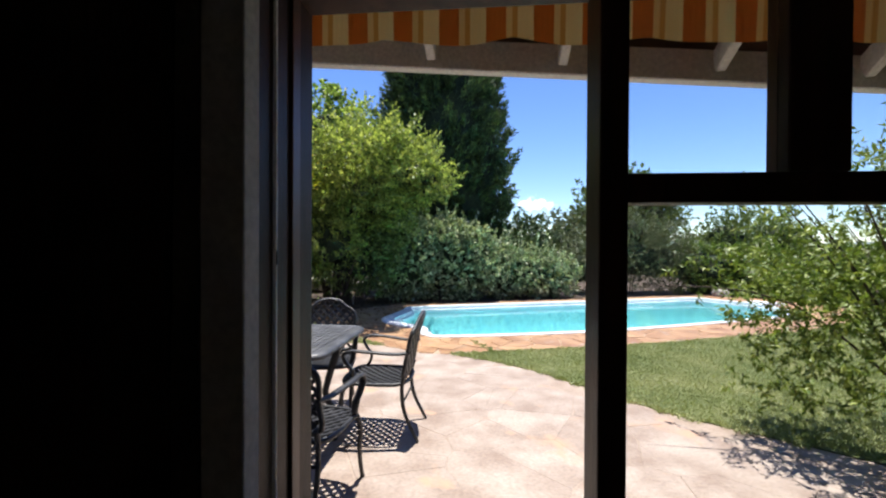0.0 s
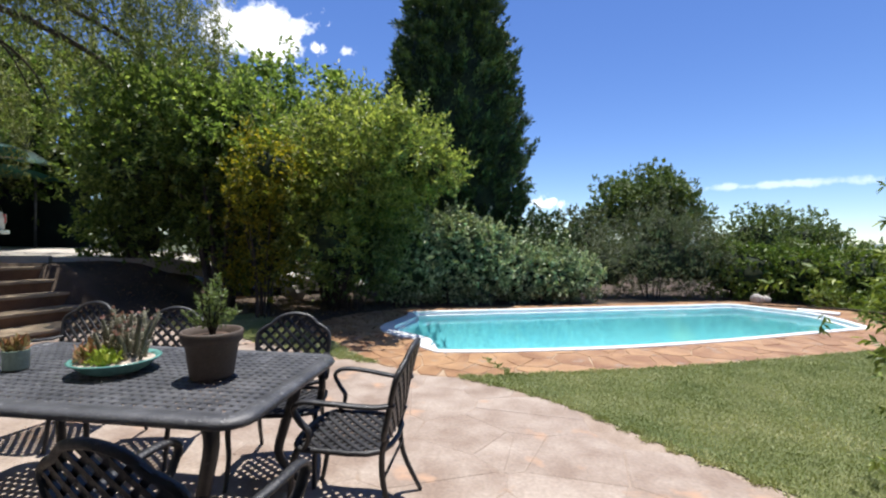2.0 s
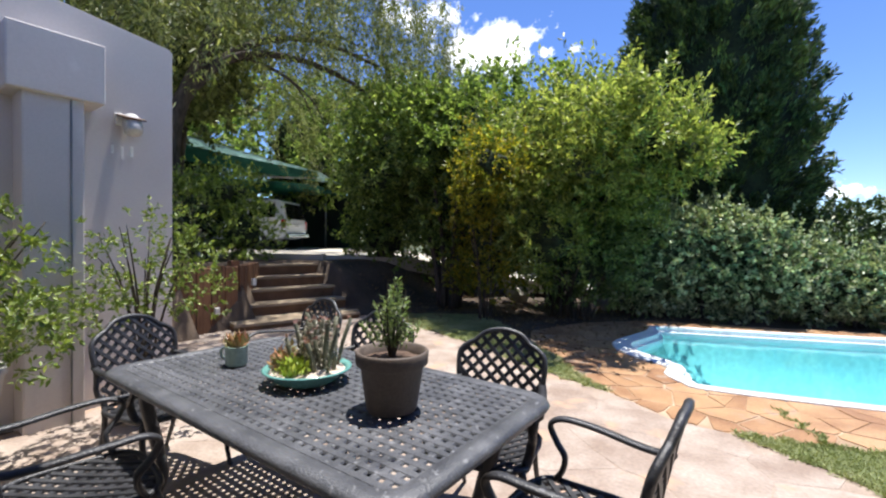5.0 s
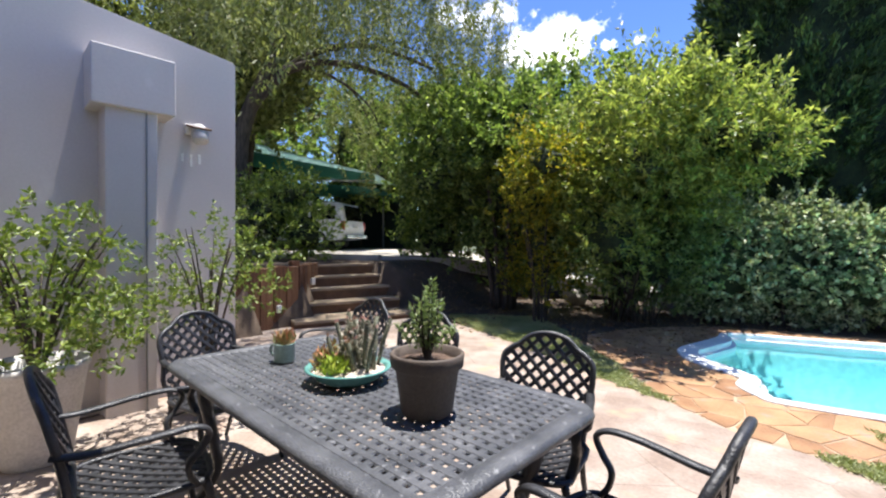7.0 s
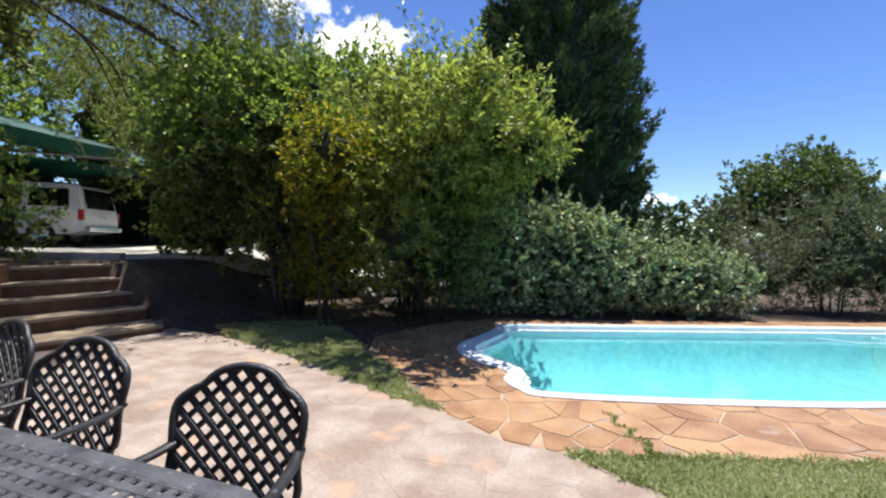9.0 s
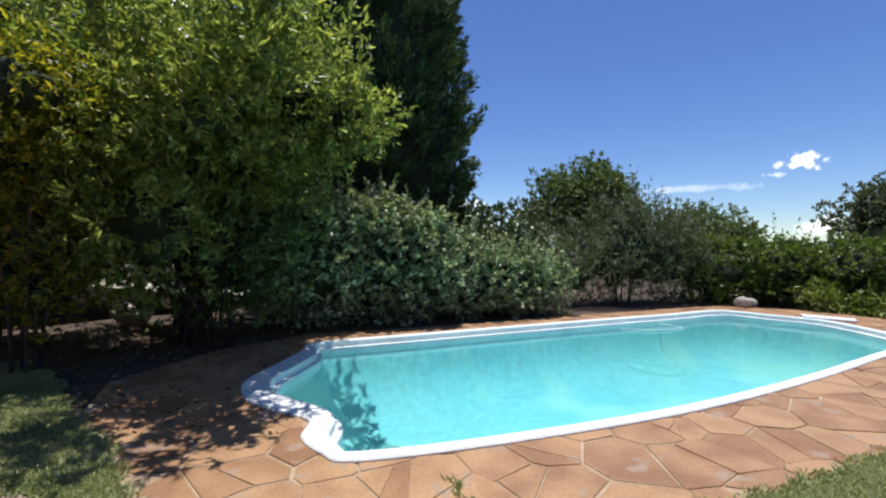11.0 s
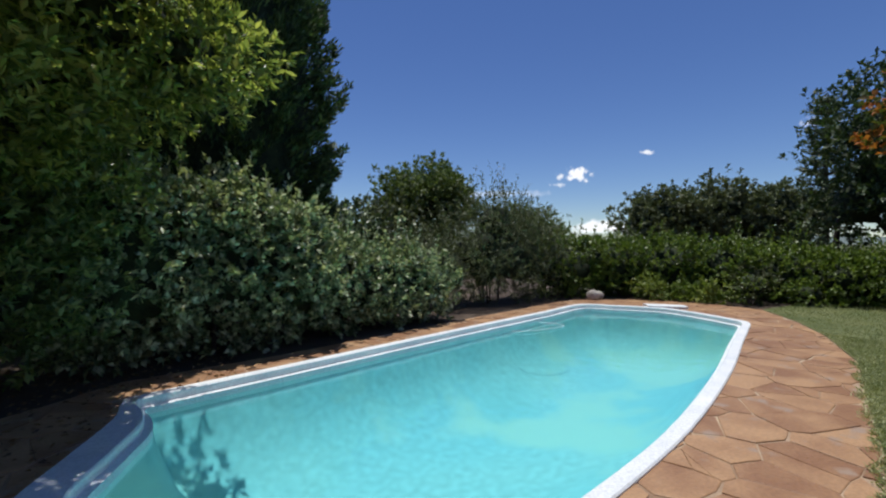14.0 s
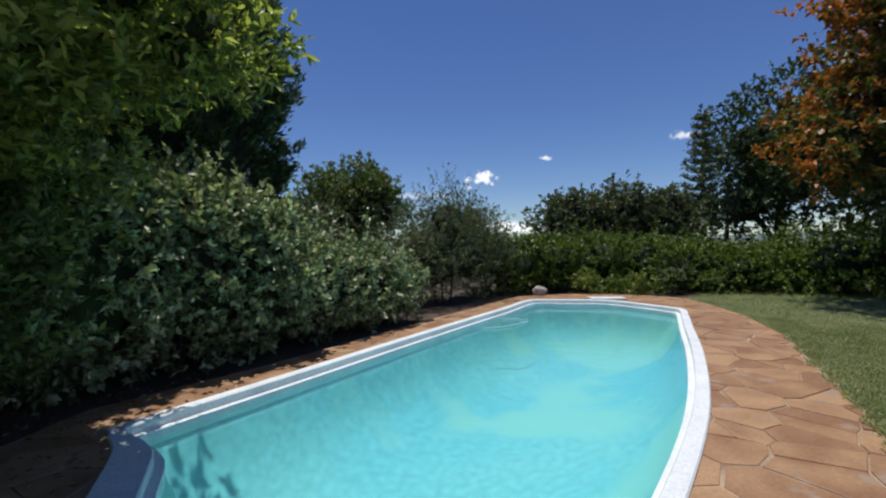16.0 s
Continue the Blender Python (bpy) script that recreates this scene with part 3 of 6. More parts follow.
DRIVE = [(-7.3, 6.6, 1.0), (-6.3, 8.7, 0.93), (-4.7, 10.9, 0.42), (-2.2, 12.4, 0.02), (0.5, 13.6, -0.02), (0.0, 15.8, -0.02), (-3.5, 14.6, 0.05), (-7.0, 13.0, 0.62), (-9.5, 12.6, 1.0), (-17, 19.0, 1.0), (-24, 13, 1.0), (-13.5, 6.6, 1.0), (-9.6, 5.6, 1.0)]
bm = bmesh.new()
top = [bm.verts.new((x, y, z + 0.06)) for x, y, z in DRIVE]
low = [bm.verts.new((x, y, z - 0.25)) for x, y, z in DRIVE]
bm.faces.new(top)
for i in range(len(DRIVE)):
    bm.faces.new((low[i], low[(i + 1) % len(DRIVE)], top[(i + 1) % len(DRIVE)], top[i]))
bmesh.ops.triangulate(bm, faces=[f for f in bm.faces if len(f.verts) > 4])
bmesh.ops.recalc_face_normals(bm, faces=bm.faces[:])
tagged(part("road", bm, M_DRIVE), "pale concrete driveway behind the trees", "driveway", kind="structure")
bm = bmesh.new()
slab(bm, [(-9.4, 5.9), (-9.2, 5.75), (-7.0, 6.7), (-7.15, 6.9)], 0.9, 1.085)
tagged(part("kerb", bm, M_DRIVE), "pale concrete kerb along the driveway", "kerb", kind="structure")

# lawns
for nm, poly, lab in (("lawn", LAWN_R, "short green lawn beside the pool paving"), ("lawn", LAWN_L, "small patch of green lawn by the trees")):
    bm = bmesh.new()
    slab(bm, poly, -0.05, 0.004)
    tagged(part(nm, bm, M_LAWN), lab, "lawn", kind="structure")
rng = np.random.default_rng(5)


def grass(poly, n, box4, label):
    pts = []
    while len(pts) < n:
        x, y = rng.uniform(box4[0], box4[1], 4000), rng.uniform(box4[2], box4[3], 4000)
        pts += [(a, b) for a, b in zip(x, y) if inside(a, b, poly)]
    p = np.array(pts[:n])
    pos = np.column_stack([p, np.full(n, 0.008)])
    way = np.column_stack([rng.normal(0, 0.55, n), rng.normal(0, 0.55, n), np.full(n, 0.8)])
    tagged(leaves("grass", pos, way, 0.024, 0.0075, rng, M_GRASS), label, "grass", kind="stuff")


def grass_edge(poly, n, label):
    """Longer blades that spill over a lawn's edge."""
    k = rng.integers(0, len(poly), n)
    p = np.array(poly)
    t = rng.random((n, 1))
    xy = p[k] * (1 - t) + p[(k + 1) % len(poly)] * t + rng.normal(0, 0.022, (n, 2)) + 0.03 * np.sin(p[k] * 9 + t * 14)
    way = np.column_stack([rng.normal(0, 0.9, n), rng.normal(0, 0.9, n), np.full(n, 0.6)])
    tagged(leaves("grass", np.column_stack([xy, np.full(n, 0.0)]), way, 0.042, 0.009, rng, M_GRASS), label, "grass", kind="stuff")


grass_edge(LAWN_R[:7] + LAWN_R[-6:], 6500, "ragged grass along the paving edge")
grass_edge(LAWN_L, 5000, "ragged grass along the edge by the trees")
grass(LAWN_R, 170000, (0.5, 7.5, 1.5, 8.5), "short mown grass blades on the lawn")
grass(LAWN_R, 130000, (7.5, 16.0, 2.0, 10.0), "short mown grass blades at the lawn's far end")
grass(LAWN_L, 40000, (-5, -0.5, 4.7, 7.8), "short mown grass blades by the trees")

# ---- pool ----
pool = thing("pool", (0, 0, 0), "free-form swimming pool with white coping and clear turquoise water", "pool", kind="structure")


def coped(d):
    """The pool's outline moved inwards by d, and by more at the round end, where the coping is broad."""
    out = []
    for (x, y), (xa, ya), (xb, yb) in zip(POOL, offset_loop(POOL, d), offset_loop(POOL, d + 0.13)):
        k = max(0.0, min(1.0, (0.05 - x) / 0.5)) * max(0.0, min(1.0, (8.35 - y) / 0.4))
        out.append((xa + (xb - xa) * k, ya + (yb - ya) * k))
    return out


IN1, IN3 = coped(0.115), coped(0.17)


def loft(bm, loops):
    rings = [[bm.verts.new((x, y, z)) for x, y in loop] for loop, z in loops]
    n = len(rings[0])
    for a, b in zip(rings, rings[1:]):
        for k in range(n):
            bm.faces.new((a[k], a[(k + 1) % n], b[(k + 1) % n], b[k]))
    return rings


bm = bmesh.new()
loft(bm, [(POOL, -0.04), (POOL, 0.012), (offset_loop(POOL, 0.010), 0.022), (coped(0.105), 0.022), (IN1, 0.012), (IN1, -0.05), (IN3, -0.055), (IN3, -0.16)])
bmesh.ops.recalc_face_normals(bm, faces=bm.faces[:])
part("coping", bm, M_COPING, pool, "white painted coping with a lower ledge", smooth=False)
AXIS_A, AXIS_B = Vector((0.5, 7.15)), Vector((6.2, 9.6))


def towards(p, s):
    """A point of the outline moved by the share s towards the pool's long axis."""
    d = AXIS_B - AXIS_A
    t = max(0.0, min(1.0, (Vector(p) - AXIS_A).dot(d) / d.length_squared))
    q = Vector(p) + (AXIS_A + d * t - Vector(p)) * s
    return (q.x, q.y)


bm = bmesh.new()
rings = loft(bm, [(IN3, -0.15)] + [([towards(p, s) for p in IN3], z) for s, z in ((0.08, -0.38), (0.18, -0.58), (0.32, -0.72), (0.48, -0.82), (0.65, -0.90), (0.94, -0.93))])
f = bm.faces.new(rings[-1])
bmesh.ops.triangulate(bm, faces=[f])
bmesh.ops.recalc_face_normals(bm, faces=bm.faces[:])
part("basin", bm, M_POOLFLOOR, pool, "pale aqua plastered basin with sandy patches", smooth=True)

M_WATER = bpy.data.materials.new("pool_water")
M_WATER.use_nodes = True
n_, l_ = M_WATER.node_tree.nodes, M_WATER.node_tree.links
n_.remove(n_["Principled BSDF"])
tr_, gl_, mx_, fr_ = n_.new("ShaderNodeBsdfTransparent"), n_.new("ShaderNodeBsdfGlossy"), n_.new("ShaderNodeMixShader"), n_.new("ShaderNodeFresnel")
tr_.inputs["Color"].default_value = (0.57, 0.92, 0.935, 1)
gl_.inputs["Roughness"].default_value = 0.03
fr_.inputs["IOR"].default_value = 1.33
tc_, nz_, bp_ = n_.new("ShaderNodeTexCoord"), n_.new("ShaderNodeTexNoise"), n_.new("ShaderNodeBump")
nz_.inputs["Scale"].default_value, nz_.inputs["Detail"].default_value = 5.0, 3.0
bp_.inputs["Strength"].default_value, bp_.inputs["Distance"].default_value = 0.25, 0.02
l_.new(tc_.outputs["Object"], nz_.inputs["Vector"])
l_.new(nz_.outputs["Fac"], bp_.inputs["Height"])
l_.new(bp_.outputs["Normal"], gl_.inputs["Normal"])
l_.new(bp_.outputs["Normal"], fr_.inputs["Normal"])
l_.new(fr_.outputs["Fac"], mx_.inputs["Fac"])
l_.new(tr_.outputs["BSDF"], mx_.inputs[1])
l_.new(gl_.outputs["BSDF"], mx_.inputs[2])
l_.new(mx_.outputs["Shader"], n_["Material Output"].inputs["Surface"])
bm = bmesh.new()
f = bm.faces.new([bm.verts.new((x, y, -0.11)) for x, y in coped(0.168)])
bmesh.ops.triangulate(bm, faces=[f])
tagged(part("water", bm, M_WATER), "clear turquoise pool water with faint ripples", "water", kind="structure")

# ---- house ----
WT = 0.30  # wall thickness
FY = 0.02  # outer face of the front wall


def wall(name, label, *boxes, material=M_ROOMWALL):
    bm = bmesh.new()
    for b in boxes:
        box(bm, *b)
    return tagged(part(name, bm, material), label, "wall", kind="structure")


wall("wall_north", "plastered front wall with a door and tall windows", (-3.6, FY - WT, -0.05, 0.30, FY, 2.75), (0.30, FY - WT, 2.14, 3.6, FY, 2.75), (3.6, FY - WT, -0.05, 4.5, FY, 2.75), (1.24, FY - WT, -0.05, 3.6, FY, 0.12))
wall("wall_south", "dim painted back wall of the room", (-3.6, -5.3, -0.05, 4.5, -5.0, 2.75))
wall("wall_west", "dim painted side wall of the room", (-3.6, -5.0, -0.05, -3.3, FY - WT, 2.75))
wall("wall_east", "dim painted end wall of the room", (4.2, -5.0, -0.05, 4.5, FY - WT, 2.75))
bm = bmesh.new()
box(bm, -3.6, -5.3, 2.75, 4.5, FY, 2.85)
tagged(part("ceiling", bm, M_WHITE), "dim white ceiling", "ceiling", kind="structure")
bm = bmesh.new()
box(bm, -3.6, -5.3, -0.12, 4.5, FY, 0.0)
tagged(part("floor", bm, M_TILEFLOOR), "dark brown room floor", "floor", kind="structure")

# door frame, with the leaf folded back against the jamb
door = thing("door_1", (0, 0, 0), "dark-stained timber door frame standing open to the terrace", "door", kind="structure")
bm = bmesh.new()
box(bm, 0.33, -0.21, 0.0, 0.40, 0.05, 2.10, 0.006)
part("jamb", bm, M_DARKWOOD, door)
bm = bmesh.new()
box(bm, 1.19, -0.10, 0.0, 1.26, 0.05, 2.10, 0.006)
part("jamb", bm, M_DARKWOOD, door)
bm = bmesh.new()
box(bm, 0.33, -0.14, 2.075, 3.6, 0.04, 2.14, 0.005)
part("head", bm, M_DARKWOOD, door)
bm = bmesh.new()
box(bm, 0.36, -0.415, 0.02, 0.445, -0.215, 2.05, 0.004)
part("door_leaf", bm, M_DARKWOOD, door, "dark timber leaf folded inwards")
bm = bmesh.new()
box(bm, 0.446, -0.288, 0.02, 0.454, -0.279, 2.05, 0.002)
part("edge_strip", bm, M_WHITE, door, "pale strip with a lock hole")
bm = bmesh.new()
box(bm, 0.454, -0.287, 1.36, 0.457, -0.280, 1.39, 0.001)
part("lock_plate", bm, M_BLACK, door)
bm = bmesh.new()
box(bm, 0.398, -0.105, 0.0, 0.409, -0.055, 2.075, 0.004)
part("door_stop", bm, M_BEAD, door, "glossy red-brown stop bead")
bm = bmesh.new()
box(bm, 0.405, -0.475, 0.0, 0.488, -0.42, 2.70, 0.004)
tagged(part("trim", bm, M_ROOMWALL), "pale painted trim strip beside the door", "trim", kind="structure")

window = thing("window_1", (0, 0, 0), "tall dark timber window with panes above and below a rail", "window", kind="structure")
for nm, b in (("rail", (1.26, -0.09, 1.512, 3.6, 0.0, 1.585)), ("mullion", (1.63, -0.09, 1.585, 1.77, 0.0, 2.075)), ("mullion", (2.55, -0.09, 0.12, 2.65, 0.0, 2.075)), ("window_sill", (1.26, -0.12, 0.12, 3.6, 0.06, 0.19))):
    bm = bmesh.new()
    box(bm, *b, 0.005)
    part(nm, bm, M_DARKWOOD, window)
for b in ((1.26, 0.19, 2.55, 1.512), (1.26, 1.585, 1.63, 2.075), (1.77, 1.585, 2.55, 2.075), (2.65, 0.19, 3.6, 1.512), (2.65, 1.585, 3.6, 2.075)):
    bm = bmesh.new()
    box(bm, b[0], -0.05, b[1], b[2], -0.044, b[3])
    pane = part("pane", bm, M_GLASS, window, "clear glass pane")
    pane.visible_shadow = False

# curtain inside
bm = bmesh.new()
xs = [-1.9 + 2.28 * k / 120 for k in range(121)]
up = [bm.verts.new((x, -0.50 + 0.04 * math.sin(k * 0.55) + 0.015 * math.sin(k * 1.7), 2.6)) for k, x in enumerate(xs)]
dn = [bm.verts.new((x - 0.10 * (1 - k / 120), -0.50 + 0.045 * math.sin(k * 0.55 + 0.3) + 0.02 * math.sin(k * 1.3), 0.03)) for k, x in enumerate(xs)]
for k in range(120):
    bm.faces.new((up[k], up[k + 1], dn[k + 1], dn[k]))
bmesh.ops.solidify(bm, geom=bm.faces[:], thickness=0.004)
tagged(part("curtain", bm, M_CURTAIN, smooth=True), "dark brown curtain hanging in heavy folds", "curtain")

# roof overhang: soffit boards, beam, rafters
roof = thing("roof", (0, 0, 0), "low roof overhang with white beam and rafters", "roof", kind="structure")
bm = bmesh.new()
box(bm, -1.6, 0.62, 2.53, 6.5, 1.30, 2.60)
part("soffit", bm, M_SOFFIT, roof, "brown boarded soffit")
bm = bmesh.new()
box(bm, -3.8, -5.5, 2.86, 6.6, 0.03, 2.98)
box(bm, -1.6, 0.03, 2.72, 6.6, 1.32, 2.80)
part("roof_slab", bm, M_SOFFIT, roof)


def beam(name, p, q, w, h, material, parent):
    bm = bmesh.new()
    p, q = Vector(p), Vector(q)
    d = (q - p).normalized()
    s = d.cross(Vector((0, 0, 1))).normalized() * w / 2
    u = s.cross(d).normalized() * h / 2
    vs = [bm.verts.new(c + a * s + b * u) for c in (p, q) for a, b in ((-1, -1), (1, -1), (1, 1), (-1, 1))]
    for idx in ((0, 1, 2, 3), (7, 6, 5, 4), (0, 4, 5, 1), (1, 5, 6, 2), (2, 6, 7, 3), (3, 7, 4, 0)):
        bm.faces.new([vs[i] for i in idx])
    bmesh.ops.recalc_face_normals(bm, faces=bm.faces[:])
    bmesh.ops.bevel(bm, geom=bm.edges[:], offset=0.006, segments=1, affect="EDGES")
    return part(name, bm, material, parent)


beam("fascia", (-1.6, 1.03, 2.71), (5.0, 1.05, 2.21), 0.04, 0.22, M_SOFFIT, roof)
beam("beam", (-1.6, 1.0, 2.535), (5.0, 1.02, 2.03), 0.07, 0.15, M_WHITE, roof)
for x in (-1.28, -0.65, -0.02, 0.62, 1.26, 1.98, 2.62, 3.3, 4.0):
    beam("rafter", (x, FY, 2.72), (x + 0.02, 0.98, 2.42 - 0.075 * x), 0.045, 0.11, M_WHITE, roof)

# scalloped striped awning
M_AWN = surface("striped_awning", (0.75, 0.42, 0.12), (0.80, 0.48, 0.16), 6, 0.85, 0.2, 120)
nodes, links = M_AWN.node_tree.nodes, M_AWN.node_tree.links
tcx = nodes.new("ShaderNodeTexCoord")
sep = nodes.new("ShaderNodeSeparateXYZ")
links.new(tcx.outputs["Object"], sep.inputs[0])
band = nodes.new("ShaderNodeMath")
band.operation = "MULTIPLY"
band.inputs[1].default_value = 5.5
links.new(sep.outputs["X"], band.inputs[0])
fracn = nodes.new("ShaderNodeMath")
fracn.operation = "FRACT"
links.new(band.outputs[0], fracn.inputs[0])
rampn = nodes.new("ShaderNodeValToRGB")
rampn.color_ramp.interpolation = "CONSTANT"
els = rampn.color_ramp.elements
els[0].position, els[0].color = 0.0, (0.62, 0.20, 0.035, 1)
els[1].position, els[1].color = 0.42, (0.80, 0.60, 0.30, 1)
e2 = els.new(0.55)
e2.color = (0.66, 0.36, 0.10, 1)
e3 = els.new(0.66)
e3.color = (0.82, 0.66, 0.38, 1)
links.new(fracn.outputs[0], rampn.inputs["Fac"])
# sun shines through the cloth
cloth_tr, cloth_mix = nodes.new("ShaderNodeBsdfTranslucent"), nodes.new("ShaderNodeMixShader")
links.new(rampn.outputs["Color"], cloth_tr.inputs["Color"])
cloth_mix.inputs["Fac"].default_value = 0.5
links.new(nodes["Principled BSDF"].outputs["BSDF"], cloth_mix.inputs[1])
links.new(cloth_tr.outputs["BSDF"], cloth_mix.inputs[2])
links.new(cloth_mix.outputs["Shader"], nodes["Material Output"].inputs["Surface"])
links.new(rampn.outputs["Color"], nodes["Principled BSDF"].inputs["Base Color"])
awning = thing("awning", (0, 0, 0), "rolled-up orange and cream striped awning with scalloped edge", "awning")
bm = bmesh.new()
prev = None
for k in range(241):
    x = -0.7 + 4.6 * k / 240
    zb = 2.235 - 0.03 * x - 0.028 * abs(math.sin(x * 6.2))
    a, b = bm.verts.new((x, 0.50 + 0.008 * math.sin(x * 17), zb)), bm.verts.new((x, 0.49, 2.42))
    if prev:
        bm.faces.new((prev[0], a, b, prev[1]))
    prev = (a, b)
bmesh.ops.solidify(bm, geom=bm.faces[:], thickness=0.003)
part("valance", bm, M_AWN, awning, "striped scalloped valance")
bm = bmesh.new()
tube(bm, [(-0.7, 0.44, 2.46), (3.9, 0.44, 2.46)], 0.06, 14)
part("fabric_roll", bm, M_AWN, awning, "rolled striped fabric", smooth=True)
for x in (-0.6, 1.6, 3.8):
    bm = bmesh.new()
    box(bm, x - 0.02, 0.02, 2.44, x + 0.02, 0.44, 2.48, 0.004)
    part("bracket", bm, M_STEEL, awning)

# wing of the house at the side
wing = thing("house_wing", (0, 0, 0), "grey plastered house wing with a chimney breast", "building", kind="structure")
bm = bmesh.new()
vs = [bm.verts.new(p) for p in ((-3.78, -0.6, -0.05), (-3.78, 2.41, -0.05), (-7.9, 2.41, -0.05), (-7.9, -0.6, -0.05), (-3.78, -0.6, 3.50), (-3.78, 2.41, 3.105), (-7.9, 2.41, 3.105), (-7.9, -0.6, 3.50))]
for idx in ((0, 1, 5, 4), (1, 2, 6, 5), (2, 3, 7, 6), (3, 0, 4, 7), (4, 5, 6, 7), (3, 2, 1, 0)):
    bm.faces.new([vs[i] for i in idx])
bmesh.ops.recalc_face_normals(bm, faces=bm.faces[:])
bmesh.ops.bevel(bm, geom=bm.edges[:], offset=0.02, segments=2, affect="EDGES")
part("wing_wall", bm, M_WINGWALL, wing)
bm = bmesh.new()
box(bm, -3.90, 1.34, -0.05, -3.52, 1.69, 2.42, 0.012)
part("chimney_breast", bm, M_WINGWALL, wing)
bm = bmesh.new()
box(bm, -3.90, 1.25, 2.40, -3.47, 1.81, 2.85, 0.012)
part("chimney_cap", bm, M_WINGWALL, wing)
bm = bmesh.new()
box(bm, -3.522, 1.605, 0.0, -3.510, 1.615, 2.40)
part("joint_line", bm, M_STEEL, wing)

flood = thing("floodlight", (-3.78, 2.03, 2.35), "small off-white outdoor floodlight with brown hood on the plaster wall", "lamp")
bm = bmesh.new()
box(bm, 0.0, -0.075, -0.02, 0.03, -0.005, 0.08, 0.01)
tube(bm, [(0.02, -0.04, 0.03), (0.06, -0.03, 0.04), (0.09, 0.0, 0.03)], 0.016, 8)
part("bracket", bm, M_WHITE, flood)
bm = bmesh.new()
lathe(bm, [(0.0, -0.10), (0.055, -0.10), (0.066, -0.09), (0.072, -0.03), (0.066, 0.03), (0.05, 0.06), (0.0, 0.065)], 20)
bmesh.ops.rotate(bm, verts=bm.verts[:], matrix=Matrix.Rotation(radians(-25), 3, "Y"))
bmesh.ops.translate(bm, verts=bm.verts[:], vec=(0.10, 0.02, 0.0))
part("housing", bm, M_PLANTER, flood, "rounded off-white lamp head", smooth=True)
bm = bmesh.new()
box(bm, 0.03, -0.07, 0.055, 0.19, 0.10, 0.072, 0.006)
bmesh.ops.rotate(bm, verts=bm.verts[:], matrix=Matrix.Rotation(radians(16), 3, "Y"), cent=(0.03, 0, 0.06))
part("hood", bm, M_SOFFIT, flood, "brown hood")
for k, (y, z, h) in enumerate(((-0.10, -0.26, 0.07), (-0.03, -0.30, 0.11), (0.04, -0.27, 0.09))):
    bm = bmesh.new()
    box(bm, 0.0, y, z, 0.003, y + 0.022, z + h, 0.001)
    part("paint_patch", bm, M_WHITE, flood, "white paint patch on the plaster")

# ---- stairs and retaining wall ----
stairs = thing("stairs", (0, 0, 0), "five broad garden steps with brick risers and paved treads", "stairs", kind="structure")
U, W = Vector((0.27, 0.96, 0)).normalized(), Vector((-0.96, 0.27, 0)).normalized()
for k, (x, y, z, wide) in enumerate(((-5.60, 4.48, 0.11, 2.0), (-6.18, 4.72, 0.30, 1.75), (-6.55, 4.95, 0.51, 1.6), (-6.83, 5.08, 0.71, 1.5), (-7.08, 5.20, 0.92, 1.45))):
    o = Vector((x, y, 0)) - U * (0.25 if k else 0.45)
    for nm, m_, z0, z1, grow in (("riser", M_RISER, -0.08, z - 0.045, 0.0), ("tread", M_STEP, z - 0.045, z, 0.02)):
        bm = bmesh.new()
        ends = [(0.0, -grow), (wide * 0.33, -grow - 0.02), (wide * 0.7, -grow + 0.03), (wide + 0.1, -grow + 0.06), (wide + 0.22, 0.35), (wide + 0.1, 0.72), (0.0, 0.72)]
        slab(bm, [(p.x, p.y) for p in (o + U * a_ + W * b_ for a_, b_ in ends)], z0, z1)
        bmesh.ops.bevel(bm, geom=[e for e in bm.edges if abs(e.verts[0].co.z - e.verts[1].co.z) < 1e-4 and e.verts[0].co.z > z1 - 1e-3 and len(e.link_faces) == 2 and e.calc_face_angle(0) > 0.5], offset=0.008, segments=1, affect="EDGES")
        part(nm, bm, m_, stairs)

sleepers = thing("retaining_wall", (0, 0, 0), "retaining wall of upright brown timber sleepers", "wall", kind="structure")
line = [(-5.35, 1.6), (-5.93, 3.35), (-6.14, 4.30), (-7.05, 5.18)]
rs = random.Random(3)
for (xa, ya), (xb, yb) in zip(line, line[1:]):
    length = math.hypot(xb - xa, yb - ya)
    cnt = round(length / 0.235)
    for k in range(cnt):
        t = (k + 0.5) / cnt
        bm = bmesh.new()
        h = 0.96 + rs.uniform(-0.015, 0.02)
        box(bm, -0.113, -0.06, -0.06, 0.113, 0.06, h, 0.008)
        ob = part("sleeper", bm, M_SLEEPER, sleepers)
        ob.matrix_basis = pose(xa + (xb - xa) * t, ya + (yb - ya) * t, 0, 0, 0, math.degrees(math.atan2(yb - ya, xb - xa)))
bm = bmesh.new()
box(bm, -6.27, 4.22, -0.05, -6.13, 4.36, 1.05, 0.01)
tagged(part("post", bm, M_SLEEPER), "brown timber post at the foot of the steps", "post")
for p in ((-5.99, 3.95, 0.25), (-6.30, 4.72, 0.62)):
    bm = bmesh.new()
    box(bm, p[0], p[1] - 0.07, p[2], p[0] + 0.05, p[1] + 0.0, p[2] + 0.11, 0.005)
    tagged(part("step_light", bm, M_WHITE), "small white step light on the sleepers", "lamp")

# ---- terrace furniture ----


